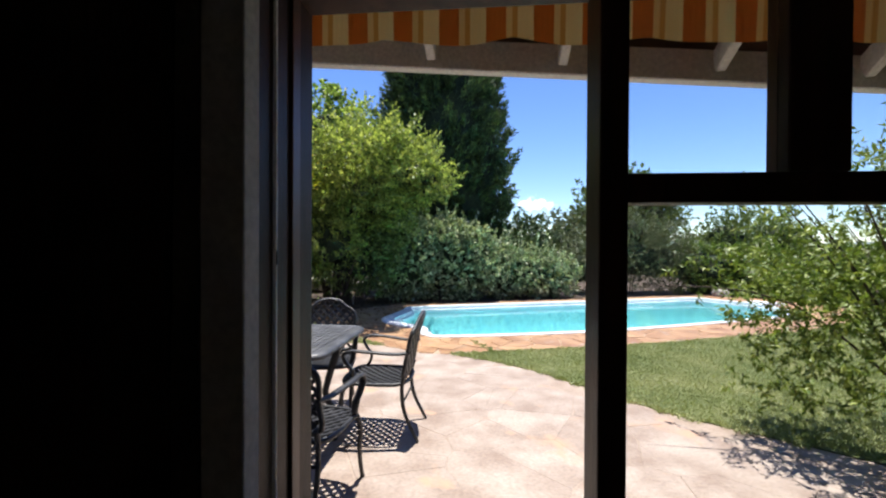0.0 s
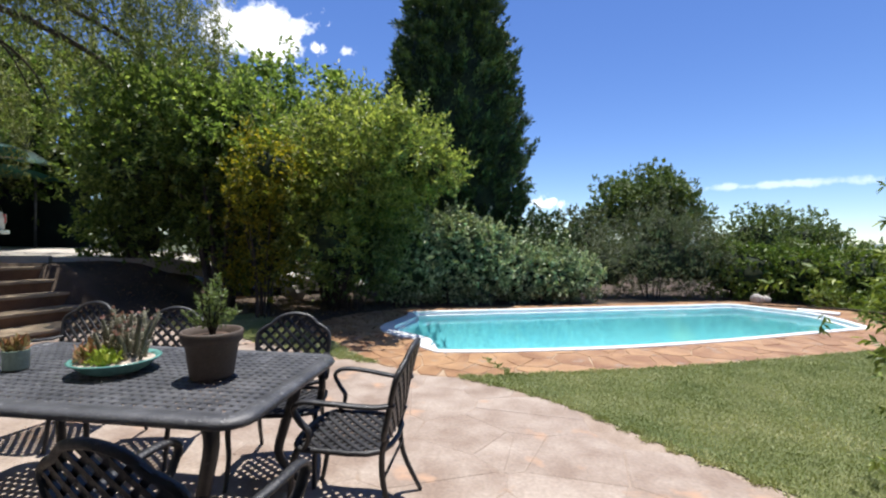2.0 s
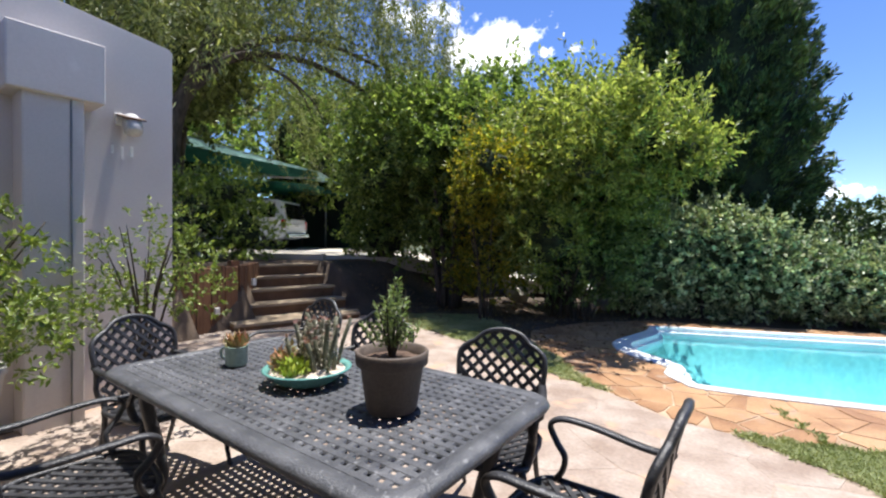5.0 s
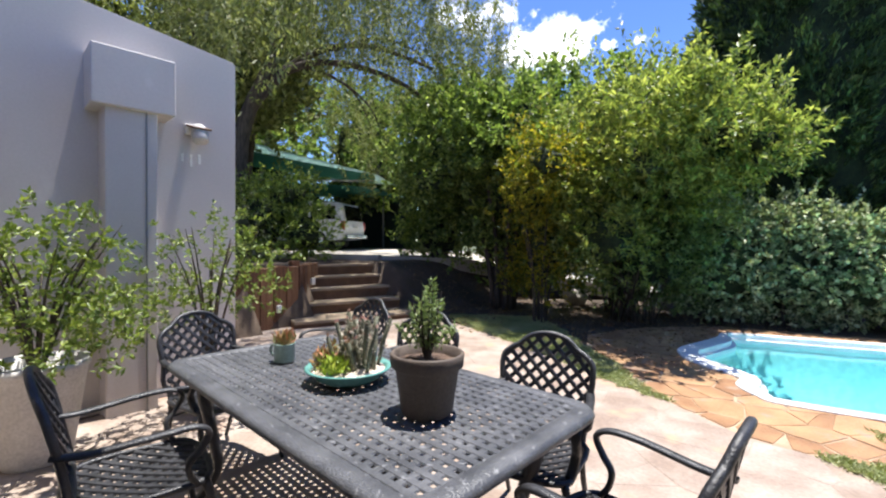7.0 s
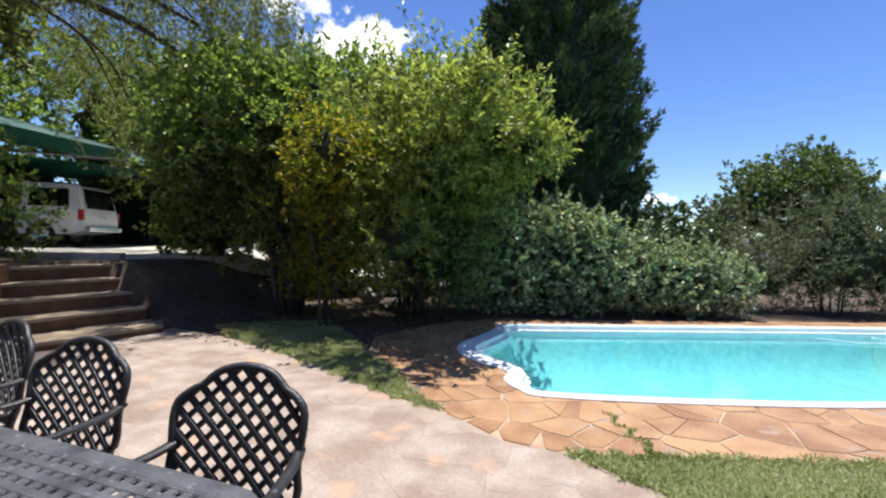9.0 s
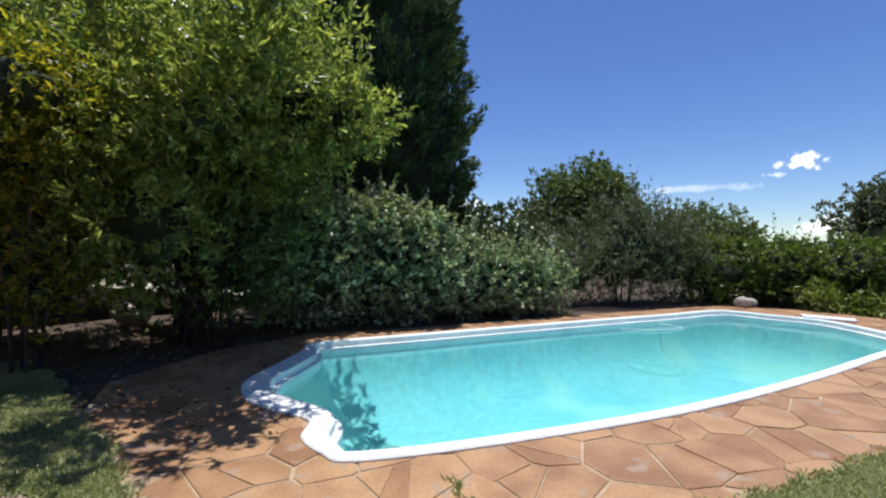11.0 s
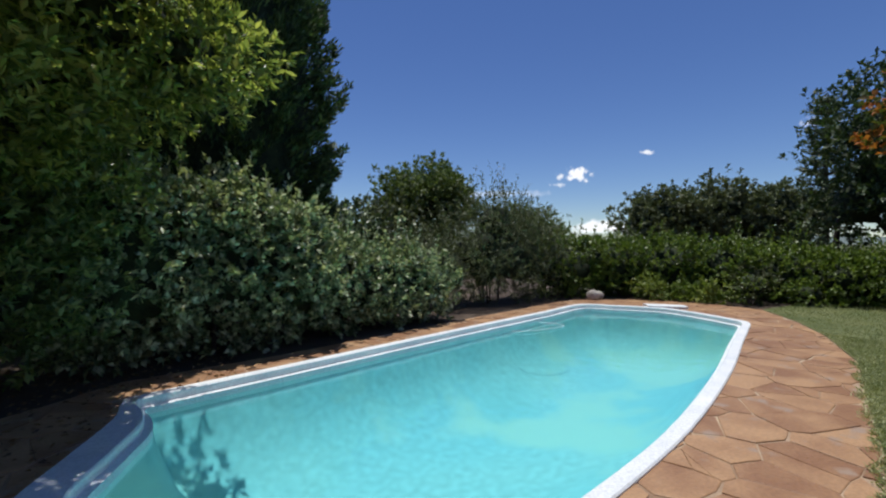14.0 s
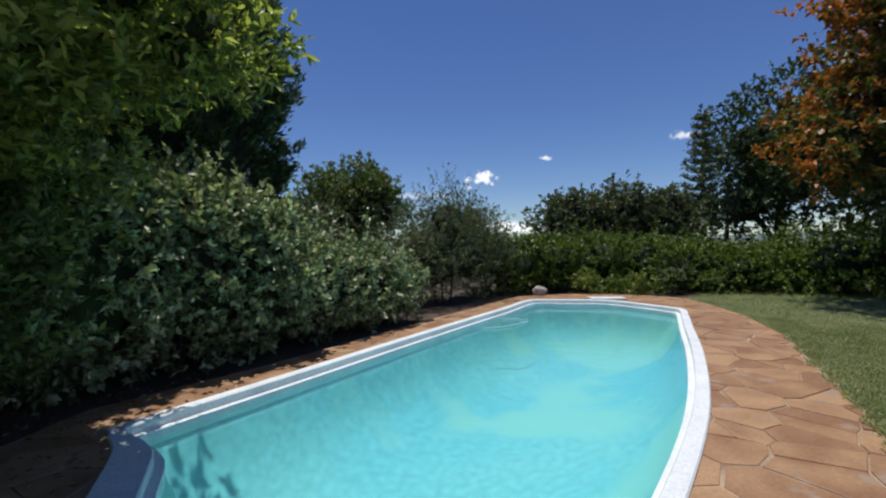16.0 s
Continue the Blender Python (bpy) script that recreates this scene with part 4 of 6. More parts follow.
def clip_line(p, d, poly):
    """The stretch of the line p + t d inside a convex outline, or None."""
    t0, t1 = -9.0, 9.0
    n = len(poly)
    for i in range(n):
        a, b = Vector(poly[i]), Vector(poly[(i + 1) % n])
        e = b - a
        nor = Vector((-e.y, e.x))
        num, den = nor.dot(a - p), nor.dot(d)
        if abs(den) < 1e-9:
            if num > 0:
                return None
            continue
        t = num / den
        if den > 0:
            t0 = max(t0, t)
        else:
            t1 = min(t1, t)
    return (t0, t1) if t1 - t0 > 0.015 else None


def lattice(bm, poly, pitch, width, thick, place, bend=1, angle=45, weave=0.003):
    """Crossed diagonal bars within a convex outline; place() lays (u, v, height) into space."""
    cx = sum(p[0] for p in poly) / len(poly)
    cy = sum(p[1] for p in poly) / len(poly)
    for s, dirv in ((1, Vector((math.cos(radians(angle)), math.sin(radians(angle))))), (-1, Vector((math.sin(radians(angle)), -math.cos(radians(angle)))))):
        nor = Vector((-dirv.y, dirv.x))
        for k in range(-40, 41):
            p = Vector((cx, cy)) + nor * (k * pitch + pitch * 0.25 * s)
            seg = clip_line(p, dirv, poly)
            if not seg:
                continue
            steps = max(1, int((seg[1] - seg[0]) / 0.08)) if bend else 1
            prev = None
            for i in range(steps + 1):
                c = p + dirv * (seg[0] + (seg[1] - seg[0]) * i / steps)
                lift = weave * s
                ring4 = [bm.verts.new(place(c.x + nor.x * a * width / 2, c.y + nor.y * a * width / 2, h * thick / 2 + lift)) for a, h in ((-1, -1), (1, -1), (0.75, 1), (-0.75, 1))]
                if prev:
                    for q in range(4):
                        bm.faces.new((prev[q], prev[(q + 1) % 4], ring4[(q + 1) % 4], ring4[q]))
                prev = ring4
    bmesh.ops.recalc_face_normals(bm, faces=bm.faces[:])
    return bm


def patio_chair(at, turn, label):
    root = thing("patio_chair", (at[0], at[1], 0.0), label, "chair", "chairs round the terrace table", turn=turn)
    # seat: front edge at +y
    seat = [(-0.21, -0.22), (0.21, -0.22), (0.25, 0.10), (0.235, 0.20), (0.12, 0.245), (-0.12, 0.245), (-0.235, 0.20), (-0.25, 0.10)]

    def on_seat(u, v, h):
        return (u, v, 0.425 + h - 0.018 * math.cos(u * 6) * math.cos(v * 5))

    bm = bmesh.new()
    lattice(bm, seat, 0.050, 0.029, 0.010, on_seat)
    part("seat", bm, M_IRON, root)
    bm = bmesh.new()
    rim = [Vector((x, y, 0.425)) for x, y in seat]
    tube(bm, smooth_loop(rim, 4) + [rim[0]], 0.014, 8, cap=False)
    part("seat_frame", bm, M_IRON, root, smooth=True)

    # back: leans away, arched top
    outline = [(-0.205, 0.0), (0.205, 0.0), (0.235, 0.16), (0.245, 0.31), (0.20, 0.365), (0.16, 0.385), (0.10, 0.435), (0.0, 0.455), (-0.10, 0.435), (-0.16, 0.385), (-0.20, 0.365), (-0.245, 0.31), (-0.235, 0.16)]
    hull = [(-0.205, 0.0), (0.205, 0.0), (0.235, 0.16), (0.245, 0.31), (0.20, 0.372), (0.10, 0.435), (0.0, 0.455), (-0.10, 0.435), (-0.20, 0.372), (-0.245, 0.31), (-0.235, 0.16)]

    def on_back(u, v, h):
        return (u, -0.245 - 0.20 * v - 0.06 * v * v + h + 0.35 * u * u, 0.475 + v)

    bm = bmesh.new()
    lattice(bm, hull, 0.052, 0.023, 0.011, on_back)
    part("backrest", bm, M_IRON, root, "lattice back of crossed bars")
    bm = bmesh.new()
    ring = [Vector(on_back(u, v, 0)) for u, v in outline]
    tube(bm, smooth_loop(ring, 4) + [ring[0]], 0.0155, 8, cap=False)
    part("back_frame", bm, M_IRON, root, smooth=True)

    for sx in (-1, 1):
        bm = bmesh.new()
        pts = smooth_loop([(sx * 0.235, 0.20, 0.42), (sx * 0.255, 0.225, 0.33), (sx * 0.245, 0.235, 0.18), (sx * 0.25, 0.265, 0.02), (sx * 0.252, 0.285, 0.005)], 4, closed=False)
        tube(bm, pts, [0.019 - 0.008 * i / len(pts) for i in range(len(pts))], 8)
        part("leg", bm, M_IRON, root, smooth=True)
        bm = bmesh.new()
        pts = smooth_loop([(sx * 0.215, -0.245, 0.50), (sx * 0.21, -0.22, 0.40), (sx * 0.215, -0.24, 0.22), (sx * 0.225, -0.33, 0.03), (sx * 0.225, -0.345, 0.005)], 4, closed=False)
        tube(bm, pts, [0.018 - 0.007 * i / len(pts) for i in range(len(pts))], 8)
        part("leg", bm, M_IRON, root, smooth=True)
        bm = bmesh.new()
        pts = smooth_loop([(sx * 0.232, -0.285, 0.665), (sx * 0.255, -0.18, 0.655), (sx * 0.285, 0.02, 0.672), (sx * 0.285, 0.15, 0.675), (sx * 0.28, 0.205, 0.64), (sx * 0.275, 0.175, 0.575), (sx * 0.265, 0.135, 0.525), (sx * 0.255, 0.14, 0.47), (sx * 0.245, 0.165, 0.43)], 5, closed=False)
        tube(bm, pts, [0.0125] * len(pts), 8, flat=1.75)
        part("arm", bm, M_IRON, root, smooth=True)
    bm = bmesh.new()
    tube(bm, [(-0.215, -0.235, 0.30), (0.215, -0.235, 0.30)], 0.008, 6)
    part("stretcher", bm, M_IRON, root, smooth=True)
    return root


chair = patio_chair((0.11, 2.08), 90, "black cast-metal armchair with lattice back at the table's end")
chair.scale = (0.965, 0.965, 0.965)
for x, y, turn, lab in ((-0.455, 2.43, 193, "black cast-metal armchair with lattice back beside the table"), (-1.42, 2.50, 190, "black cast-metal armchair with lattice back beside the table"), (-2.28, 2.62, 178, "black cast-metal armchair with lattice back beside the table"),
                        (-2.22, 1.72, -80, "black cast-metal armchair near the plaster wall"), (-1.50, 1.14, -6, "black cast-metal armchair with woven seat beside the table"), (-0.095, 1.15, -7, "black cast-metal armchair pushed in by the doorway")):
    tagged(copy_thing(chair, pose(x, y, 0, 0, 0, turn)), lab)

table = thing("terrace_table", (-1.06, 1.87, 0), "large rectangular black cast-metal table with woven top", "table")
TX, TY = 0.985, 0.515


def round_rect(hx, hy, r, steps=5):
    out = []
    for cx, cy, a0 in ((hx - r, hy - r, 0), (-hx + r, hy - r, 90), (-hx + r, -hy + r, 180), (hx - r, -hy + r, 270)):
        out += [(cx + r * math.cos(radians(a0 + 90 * k / steps)), cy + r * math.sin(radians(a0 + 90 * k / steps))) for k in range(steps + 1)]
    return out


bm = bmesh.new()
lattice(bm, round_rect(TX - 0.055, TY - 0.055, 0.07), 0.049, 0.0325, 0.006, lambda u, v, h: (u, v, 0.726 + h), bend=0, angle=0, weave=0.0009)
part("tabletop", bm, M_IRONTOP, table, "woven lattice top, greyed by weather")
bm = bmesh.new()
loft(bm, [(round_rect(TX, TY, 0.12), 0.694), (round_rect(TX + 0.006, TY + 0.006, 0.12), 0.708), (round_rect(TX, TY, 0.12), 0.722), (round_rect(TX - 0.012, TY - 0.012, 0.11), 0.731), (round_rect(TX - 0.065, TY - 0.065, 0.07), 0.733), (round_rect(TX - 0.075, TY - 0.075, 0.06), 0.724), (round_rect(TX - 0.075, TY - 0.075, 0.06), 0.708), (round_rect(TX - 0.02, TY - 0.02, 0.1), 0.700), (round_rect(TX, TY, 0.12), 0.694)])
bmesh.ops.recalc_face_normals(bm, faces=bm.faces[:])
part("rim", bm, M_IRONTOP, table, "rounded cast rim", smooth=True)
for sx in (-1, 1):
    for sy in (-1, 1):
        bm = bmesh.new()
        pts = smooth_loop([(sx * 0.74, sy * 0.36, 0.70), (sx * 0.78, sy * 0.38, 0.58), (sx * 0.72, sy * 0.35, 0.34), (sx * 0.70, sy * 0.34, 0.18), (sx * 0.80, sy * 0.40, 0.012)], 5, closed=False)
        tube(bm, pts, [0.036 - 0.016 * i / len(pts) for i in range(len(pts))], 8)
        part("leg", bm, M_IRON, table, smooth=True)
for sy in (-1, 1):
    bm = bmesh.new()
    box(bm, -0.74, sy * 0.36 - 0.012, 0.63, 0.74, sy * 0.36 + 0.012, 0.70, 0.004)
    part("apron", bm, M_IRON, table)

# ---- things on the table ----
TZ = 0.736
rng = np.random.default_rng(11)


def spray(n, spread, rise_, rngx):
    w = np.column_stack([rngx.normal(0, spread, n), rngx.normal(0, spread, n), np.full(n, rise_)])
    return w


pot = thing("plant_pot", (-0.525, 1.845, TZ), "brown clay pot with a small upright shrub on the table", "plant pot")
pot.scale = (0.94, 0.94, 0.94)
bm = bmesh.new()
lathe(bm, [(0.0, 0.0), (0.098, 0.0), (0.104, 0.01), (0.128, 0.175), (0.140, 0.185), (0.146, 0.19), (0.150, 0.236), (0.144, 0.243), (0.134, 0.240), (0.130, 0.20), (0.126, 0.19)], 32)
part("body", bm, M_POT, pot, smooth=True)
bm = bmesh.new()
lathe(bm, [(0.0, 0.212), (0.06, 0.216), (0.11, 0.208), (0.131, 0.20)], 24)
for v in bm.verts:
    v.co.z += 0.008 * noise.noise(v.co * 40)
part("soil", bm, M_SOIL, pot, smooth=True)
bm = bmesh.new()
for k in range(9):
    a = k * 0.7
    tube(bm, [(0.005 * math.cos(a), 0.005 * math.sin(a), 0.20), (0.035 * math.cos(a), 0.035 * math.sin(a), 0.32), ((0.02 + 0.05 * (k % 3) / 2) * math.cos(a), (0.02 + 0.05 * (k % 3) / 2) * math.sin(a), 0.38 + 0.05 * (k % 4))], [0.006, 0.004, 0.002], 6)
part("stem", bm, M_BARK, pot)
ps, ws = [], []
for x, y, h, w, cnt in ((0.012, 0.0, 0.28, 0.020, 240), (0.035, 0.01, 0.20, 0.024, 130), (-0.045, -0.01, 0.17, 0.024, 130), (0.015, -0.04, 0.21, 0.022, 110), (-0.02, 0.035, 0.22, 0.022, 110), (0.075, 0.03, 0.10, 0.026, 100), (-0.085, -0.03, 0.09, 0.026, 100)):
    s_ = rng.random(cnt)
    a = rng.uniform(0, 2 * math.pi, cnt)
    rr = w * (1.15 - 0.6 * s_) * rng.uniform(0.3, 1.2, cnt)
    ps.append(np.column_stack([x * (0.4 + s_) + rr * np.cos(a), y * (0.4 + s_) + rr * np.sin(a), 0.25 + h * s_]))
    ws.append(np.column_stack([np.cos(a), np.sin(a), np.full(cnt, 0.7)]) + rng.normal(0, 0.3, (cnt, 3)))
leaves("foliage", np.concatenate(ps), np.concatenate(ws), 0.026, 0.0075, rng, L_POT, pot)

bowl = thing("succulent_bowl", (-1.06, 1.86, TZ), "shallow sea-green bowl planted with cacti and succulents", "plant bowl")
bm = bmesh.new()
lathe(bm, [(0.0, 0.0), (0.12, 0.0), (0.155, 0.022), (0.180, 0.052), (0.196, 0.058), (0.199, 0.064), (0.190, 0.067), (0.178, 0.062), (0.165, 0.050)], 36)
part("body", bm, M_BOWL, bowl, smooth=True)
bm = bmesh.new()
lathe(bm, [(0.0, 0.056), (0.10, 0.058), (0.170, 0.052)], 28)
part("gravel", bm, M_GRAVEL, bowl, smooth=True)
rc = random.Random(4)
spine_at, tip_at = [], []
for k in range(34):
    a, r = rc.uniform(0, 6.28), rc.uniform(0.0, 0.115)
    x, y, h = 0.02 + r * math.cos(a), 0.03 + r * math.sin(a), rc.uniform(0.09, 0.25)
    bm = bmesh.new()
    lean = (rc.uniform(-0.3, 0.3), rc.uniform(-0.3, 0.3))
    w = rc.uniform(0.007, 0.012)
    tube(bm, [(x, y, 0.05), (x + lean[0] * h * 0.4, y + lean[1] * h * 0.4, 0.05 + h * 0.5), (x + lean[0] * h, y + lean[1] * h, 0.05 + h), (x + lean[0] * h, y + lean[1] * h, 0.058 + h)], [w * 0.9, w * 1.1, w, w * 0.35], 8)
    part("cactus", bm, L_CACTUS, bowl, smooth=True)
    for q in range(60):
        f, b = rc.random(), rc.uniform(0, 6.28)
        spine_at.append((x + lean[0] * h * f + w * math.cos(b), y + lean[1] * h * f + w * math.sin(b), 0.05 + h * f))
    for q in range(4):
        tip_at.append((x + lean[0] * h, y + lean[1] * h, 0.052 + h))
pos, tops_ = np.array(spine_at), np.array(tip_at)
tagged(leaves("bristle", pos, spray(len(pos), 0.9, 0.5, rng), 0.026, 0.0045, rng, L_SPINE, bowl, label="pale bristling spines"), kind="stuff")
tagged(leaves("tips", tops_, spray(len(tops_), 0.5, 1.0, rng), 0.024, 0.012, rng, L_FLOWER, bowl, label="dried pinkish tips"), kind="stuff")
for mat_, (cx, cy), nn, sz in ((L_LIME, (0.03, -0.10), 300, 0.034), (L_SUCC, (-0.11, -0.03), 160, 0.050), (L_SUCC, (-0.07, -0.09), 90, 0.045)):
    pos = np.column_stack([rng.normal(cx, 0.03, nn), rng.normal(cy, 0.025, nn), 0.055 + np.abs(rng.normal(0, 0.026, nn))])
    tagged(leaves("succulent", pos, spray(nn, 0.6, 0.8, rng), sz, sz * 0.45, rng, mat_, bowl), kind="stuff")

mug = thing("mug", (-1.565, 1.80, TZ), "sage-green enamel mug planted with a pink succulent", "mug")
bm = bmesh.new()
lathe(bm, [(0.0, 0.0), (0.050, 0.0), (0.053, 0.004), (0.054, 0.092), (0.057, 0.095), (0.054, 0.097), (0.050, 0.093), (0.050, 0.075), (0.0, 0.075)], 28)
part("body", bm, M_MUG, mug, smooth=True)
bm = bmesh.new()
tube(bm, smooth_loop([(-0.050, -0.02, 0.078), (-0.078, -0.03, 0.078), (-0.090, -0.035, 0.055), (-0.078, -0.03, 0.028), (-0.050, -0.02, 0.024)], 5, closed=False), 0.0065, 8)
part("handle", bm, M_MUG, mug, smooth=True)
n = 90
pos = np.column_stack([rng.normal(0, 0.018, n), rng.normal(0, 0.018, n), np.full(n, 0.085)])
leaves("succulent", pos, np.column_stack([rng.normal(0, 0.55, n), rng.normal(0, 0.55, n), np.full(n, 0.9)]), 0.085, 0.020, rng, L_SUCC, mug)

# ---- planters by the side wall ----


def planter(at, r, h, label):
    root = thing("planter", at, label, "plant pot")
    bm = bmesh.new()
    lathe(bm, [(0.0, 0.0), (r * 0.62, 0.0), (r * 0.66, 0.02), (r * 0.95, h - 0.05), (r, h - 0.04), (r, h), (r * 0.92, h), (r * 0.88, h - 0.08), (0.0, h - 0.08)], 28)
    part("body", bm, M_PLANTER, root, smooth=True)
    return root


def shrub_stems(n, h, spread, seed, r0=0.012, z0=0.3):
    rq = random.Random(seed)
    out = []
    for k in range(n):
        a = rq.uniform(0, 6.28)
        s = rq.uniform(0.4, 1.0) * spread
        out.append(([(0.02 * math.cos(a), 0.02 * math.sin(a), z0), (s * 0.45 * math.cos(a), s * 0.45 * math.sin(a), z0 + (h - z0) * 0.55), (s * math.cos(a), s * math.sin(a), z0 + (h - z0) * rq.uniform(0.75, 1.05))], r0, 0.003))
    return out


planter((-3.05, 0.92, 0.0), 0.27, 0.62, "tall pale grey planter by the plaster wall")
plant("potted_shrub", (-3.05, 0.92, 0.52), "bright green leafy shrub growing in a grey planter", "shrub", L_FRESH,
      [(0.0, 0.05, 0.55, 0.42, 0.42, 0.42), (0.25, 0.25, 0.30, 0.30, 0.25, 0.25), (-0.1, -0.2, 0.75, 0.3, 0.3, 0.3)], 4600, 0.048, 0.021, 21, shrub_stems(14, 0.95, 0.45, 1, z0=0.02), None, clump=0.07, clumps=110, core=0)
planter((-3.16, 1.96, 0.0), 0.20, 0.40, "grey planter in the corner by the wall")
plant("potted_shrub", (-3.16, 1.96, 0.34), "airy pale green shrub in a planter by the wall", "shrub", L_FRESH,
      [(0.0, 0.0, 0.85, 0.46, 0.46, 0.38), (0.25, 0.2, 0.75, 0.3, 0.3, 0.25), (0.15, -0.4, 0.45, 0.2, 0.25, 0.3)], 3400, 0.040, 0.017, 22, shrub_stems(14, 1.15, 0.5, 2, z0=0.02), None, clump=0.07, clumps=100, core=0)

# ---- shrub beside the door ----
plant("leafy_shrub", (4.0, 2.05, 0.0), "bright green arching leafy shrub beside the windows", "shrub", L_FRESH,
      [(0.0, 0.0, 1.45, 1.15, 0.9, 0.75), (-0.75, 0.1, 1.25, 0.6, 0.5, 0.42), (0.1, 0.1, 0.9, 0.95, 0.8, 0.5), (-0.75, 0.15, 0.55, 0.35, 0.4, 0.35), (0.5, 0.0, 2.05, 0.7, 0.6, 0.4)], 21000, 0.055, 0.019, 23,
      shrub_stems(22, 1.9, 1.3, 3, 0.014, 0.0) + [([(0, 0, 0.2), (-0.9, 0.1, 1.0), (-1.9, 0.15, 1.12)], 0.012, 0.003)], None, clump=0.10, clumps=300, fill=0.3, droop=0.3, core=0)

# ---- trees and hedges ----


def stems(seed, n, h, spread, r0, r1, lean=(0, 0), z0=0.0):
    """Several tapered stems rising from near one foot."""
    rq = random.Random(seed)
    out = []
    for k in range(n):
        a = 6.28 * k / n + rq.uniform(-0.4, 0.4)
        s = spread * rq.uniform(0.5, 1.0)
        b = 0.18 * spread
        out.append(([(b * math.cos(a), b * math.sin(a), z0), (s * 0.4 * math.cos(a) + lean[0] * 0.4, s * 0.4 * math.sin(a) + lean[1] * 0.4, h * 0.45), (s * math.cos(a) + lean[0], s * math.sin(a) + lean[1], h * rq.uniform(0.85, 1.05))], r0, r1))
    return out


# conifer: overlapping upright sprays on a tall cone
rng = np.random.default_rng(31)
conifer = thing("conifer", (-0.5, 13.0, -0.03), "tall dense dark green conifer behind the hedge", "tree")
tufts, per = 1500, 90
ta = rng.uniform(0, 2 * math.pi, tufts)
tz = 0.5 + 11.1 * rng.random(tufts) ** 1.15
prof = np.interp(tz, [0.5, 2.0, 3.5, 5.0, 6.5, 8.0, 9.5, 11.8], [1.62, 1.94, 2.06, 1.95, 1.64, 1.23, 0.80, 0.04])
rr = prof * (0.97 + rng.normal(0, 0.06, tufts)) - 0.12
foot = np.column_stack([rr * np.cos(ta), rr * np.sin(ta), tz])
axis = unit(np.column_stack([np.cos(ta), np.sin(ta), rng.uniform(0.35, 1.0, tufts)]) + rng.normal(0, 0.16, (tufts, 3)))
s_ = rng.random((tufts, per, 1))
reach = rng.uniform(0.25, 0.60, (tufts, 1, 1))
pos = foot[:, None] + axis[:, None] * reach * s_ + rng.normal(0, 0.085, (tufts, per, 3)) * (1.15 - 0.8 * s_)
way = axis[:, None] + rng.normal(0, 0.38, (tufts, per, 3)) + np.array([0, 0, 0.15])
leaves("crown", pos.reshape(-1, 3), way.reshape(-1, 3), 0.13, 0.040, rng, L_CONIFER, conifer)
# dark cone added within the sprays to stand for their inner shade
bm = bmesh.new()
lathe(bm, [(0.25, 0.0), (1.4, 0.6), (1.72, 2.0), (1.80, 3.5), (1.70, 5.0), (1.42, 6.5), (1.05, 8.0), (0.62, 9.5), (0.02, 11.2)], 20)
part("inner_shade_core", bm, L_CORE, conifer, "dark solid core standing for the shade inside the conifer", smooth=True)
bm = bmesh.new()
tube(bm, [(0, 0, 0), (0, 0, 2.5)], [0.32, 0.24], 10)
part("trunk", bm, M_BARK, conifer, smooth=True)

# bushes and trees along the drive, from the pool towards the stairs
plant("large_bush", (-2.5, 8.8, -0.03), "large bush with bright yellow-green shoots behind the pool", "bush", L_BUSH,
      [(0.2, -0.3, 2.3, 1.0, 0.8, 0.8), (0.85, -0.8, 2.85, 1.05, 0.85, 0.78), (1.70, -0.7, 2.95, 0.75, 0.65, 0.62), (2.15, -0.6, 2.80, 0.42, 0.42, 0.42), (0.95, -1.0, 3.40, 0.75, 0.6, 0.45), (0.25, -1.25, 1.5, 0.75, 0.5, 0.7), (1.0, -1.6, 2.6, 0.6, 0.5, 0.35), (-0.2, -1.1, 1.9, 0.6, 0.5, 0.6), (1.25, -2.3, 3.1, 0.85, 0.6, 0.28), (1.7, -1.9, 3.05, 0.5, 0.45, 0.26), (0.1, -0.4, 3.2, 0.8, 0.7, 0.6), (0.9, -0.3, 2.4, 0.85, 0.6, 0.6), (1.2, 0.9, 3.3, 0.9, 0.75, 0.5)],
      60000, 0.092, 0.036, 41, stems(41, 11, 2.6, 1.0, 0.024, 0.010, lean=(0.7, -0.3)), None, clump=0.12, clumps=420, fill=0.25, rough=0.5, floor_z=0.35, shoots=420)
# shaded lower part of the large bush, added as a darker-leaved bush
plant("dark_bush", (-2.1, 8.75, -0.03), "lower growth of the large bush, its shade put into darker leaves", "bush", L_SHADED,
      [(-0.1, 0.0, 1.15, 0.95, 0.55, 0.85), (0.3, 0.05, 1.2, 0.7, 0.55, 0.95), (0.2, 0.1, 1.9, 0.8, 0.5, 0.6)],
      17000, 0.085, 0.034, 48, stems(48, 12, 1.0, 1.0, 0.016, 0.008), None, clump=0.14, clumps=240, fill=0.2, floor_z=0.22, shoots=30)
plant("golden_bush", (-3.35, 7.35, -0.03), "golden-leaved bush among the green ones", "bush", L_GOLD,
      [(0.0, 0.25, 1.4, 0.66, 0.45, 0.9), (0.35, -0.4, 2.7, 0.5, 0.48, 0.42), (-0.15, -0.05, 2.1, 0.45, 0.45, 0.5), (-0.2, 0.4, 0.9, 0.65, 0.45, 0.5)], 13000, 0.075, 0.034, 42, stems(42, 7, 1.8, 0.6, 0.02, 0.01), None, clump=0.12, clumps=170, fill=0.25, rough=0.5, floor_z=0.3, shoots=110)
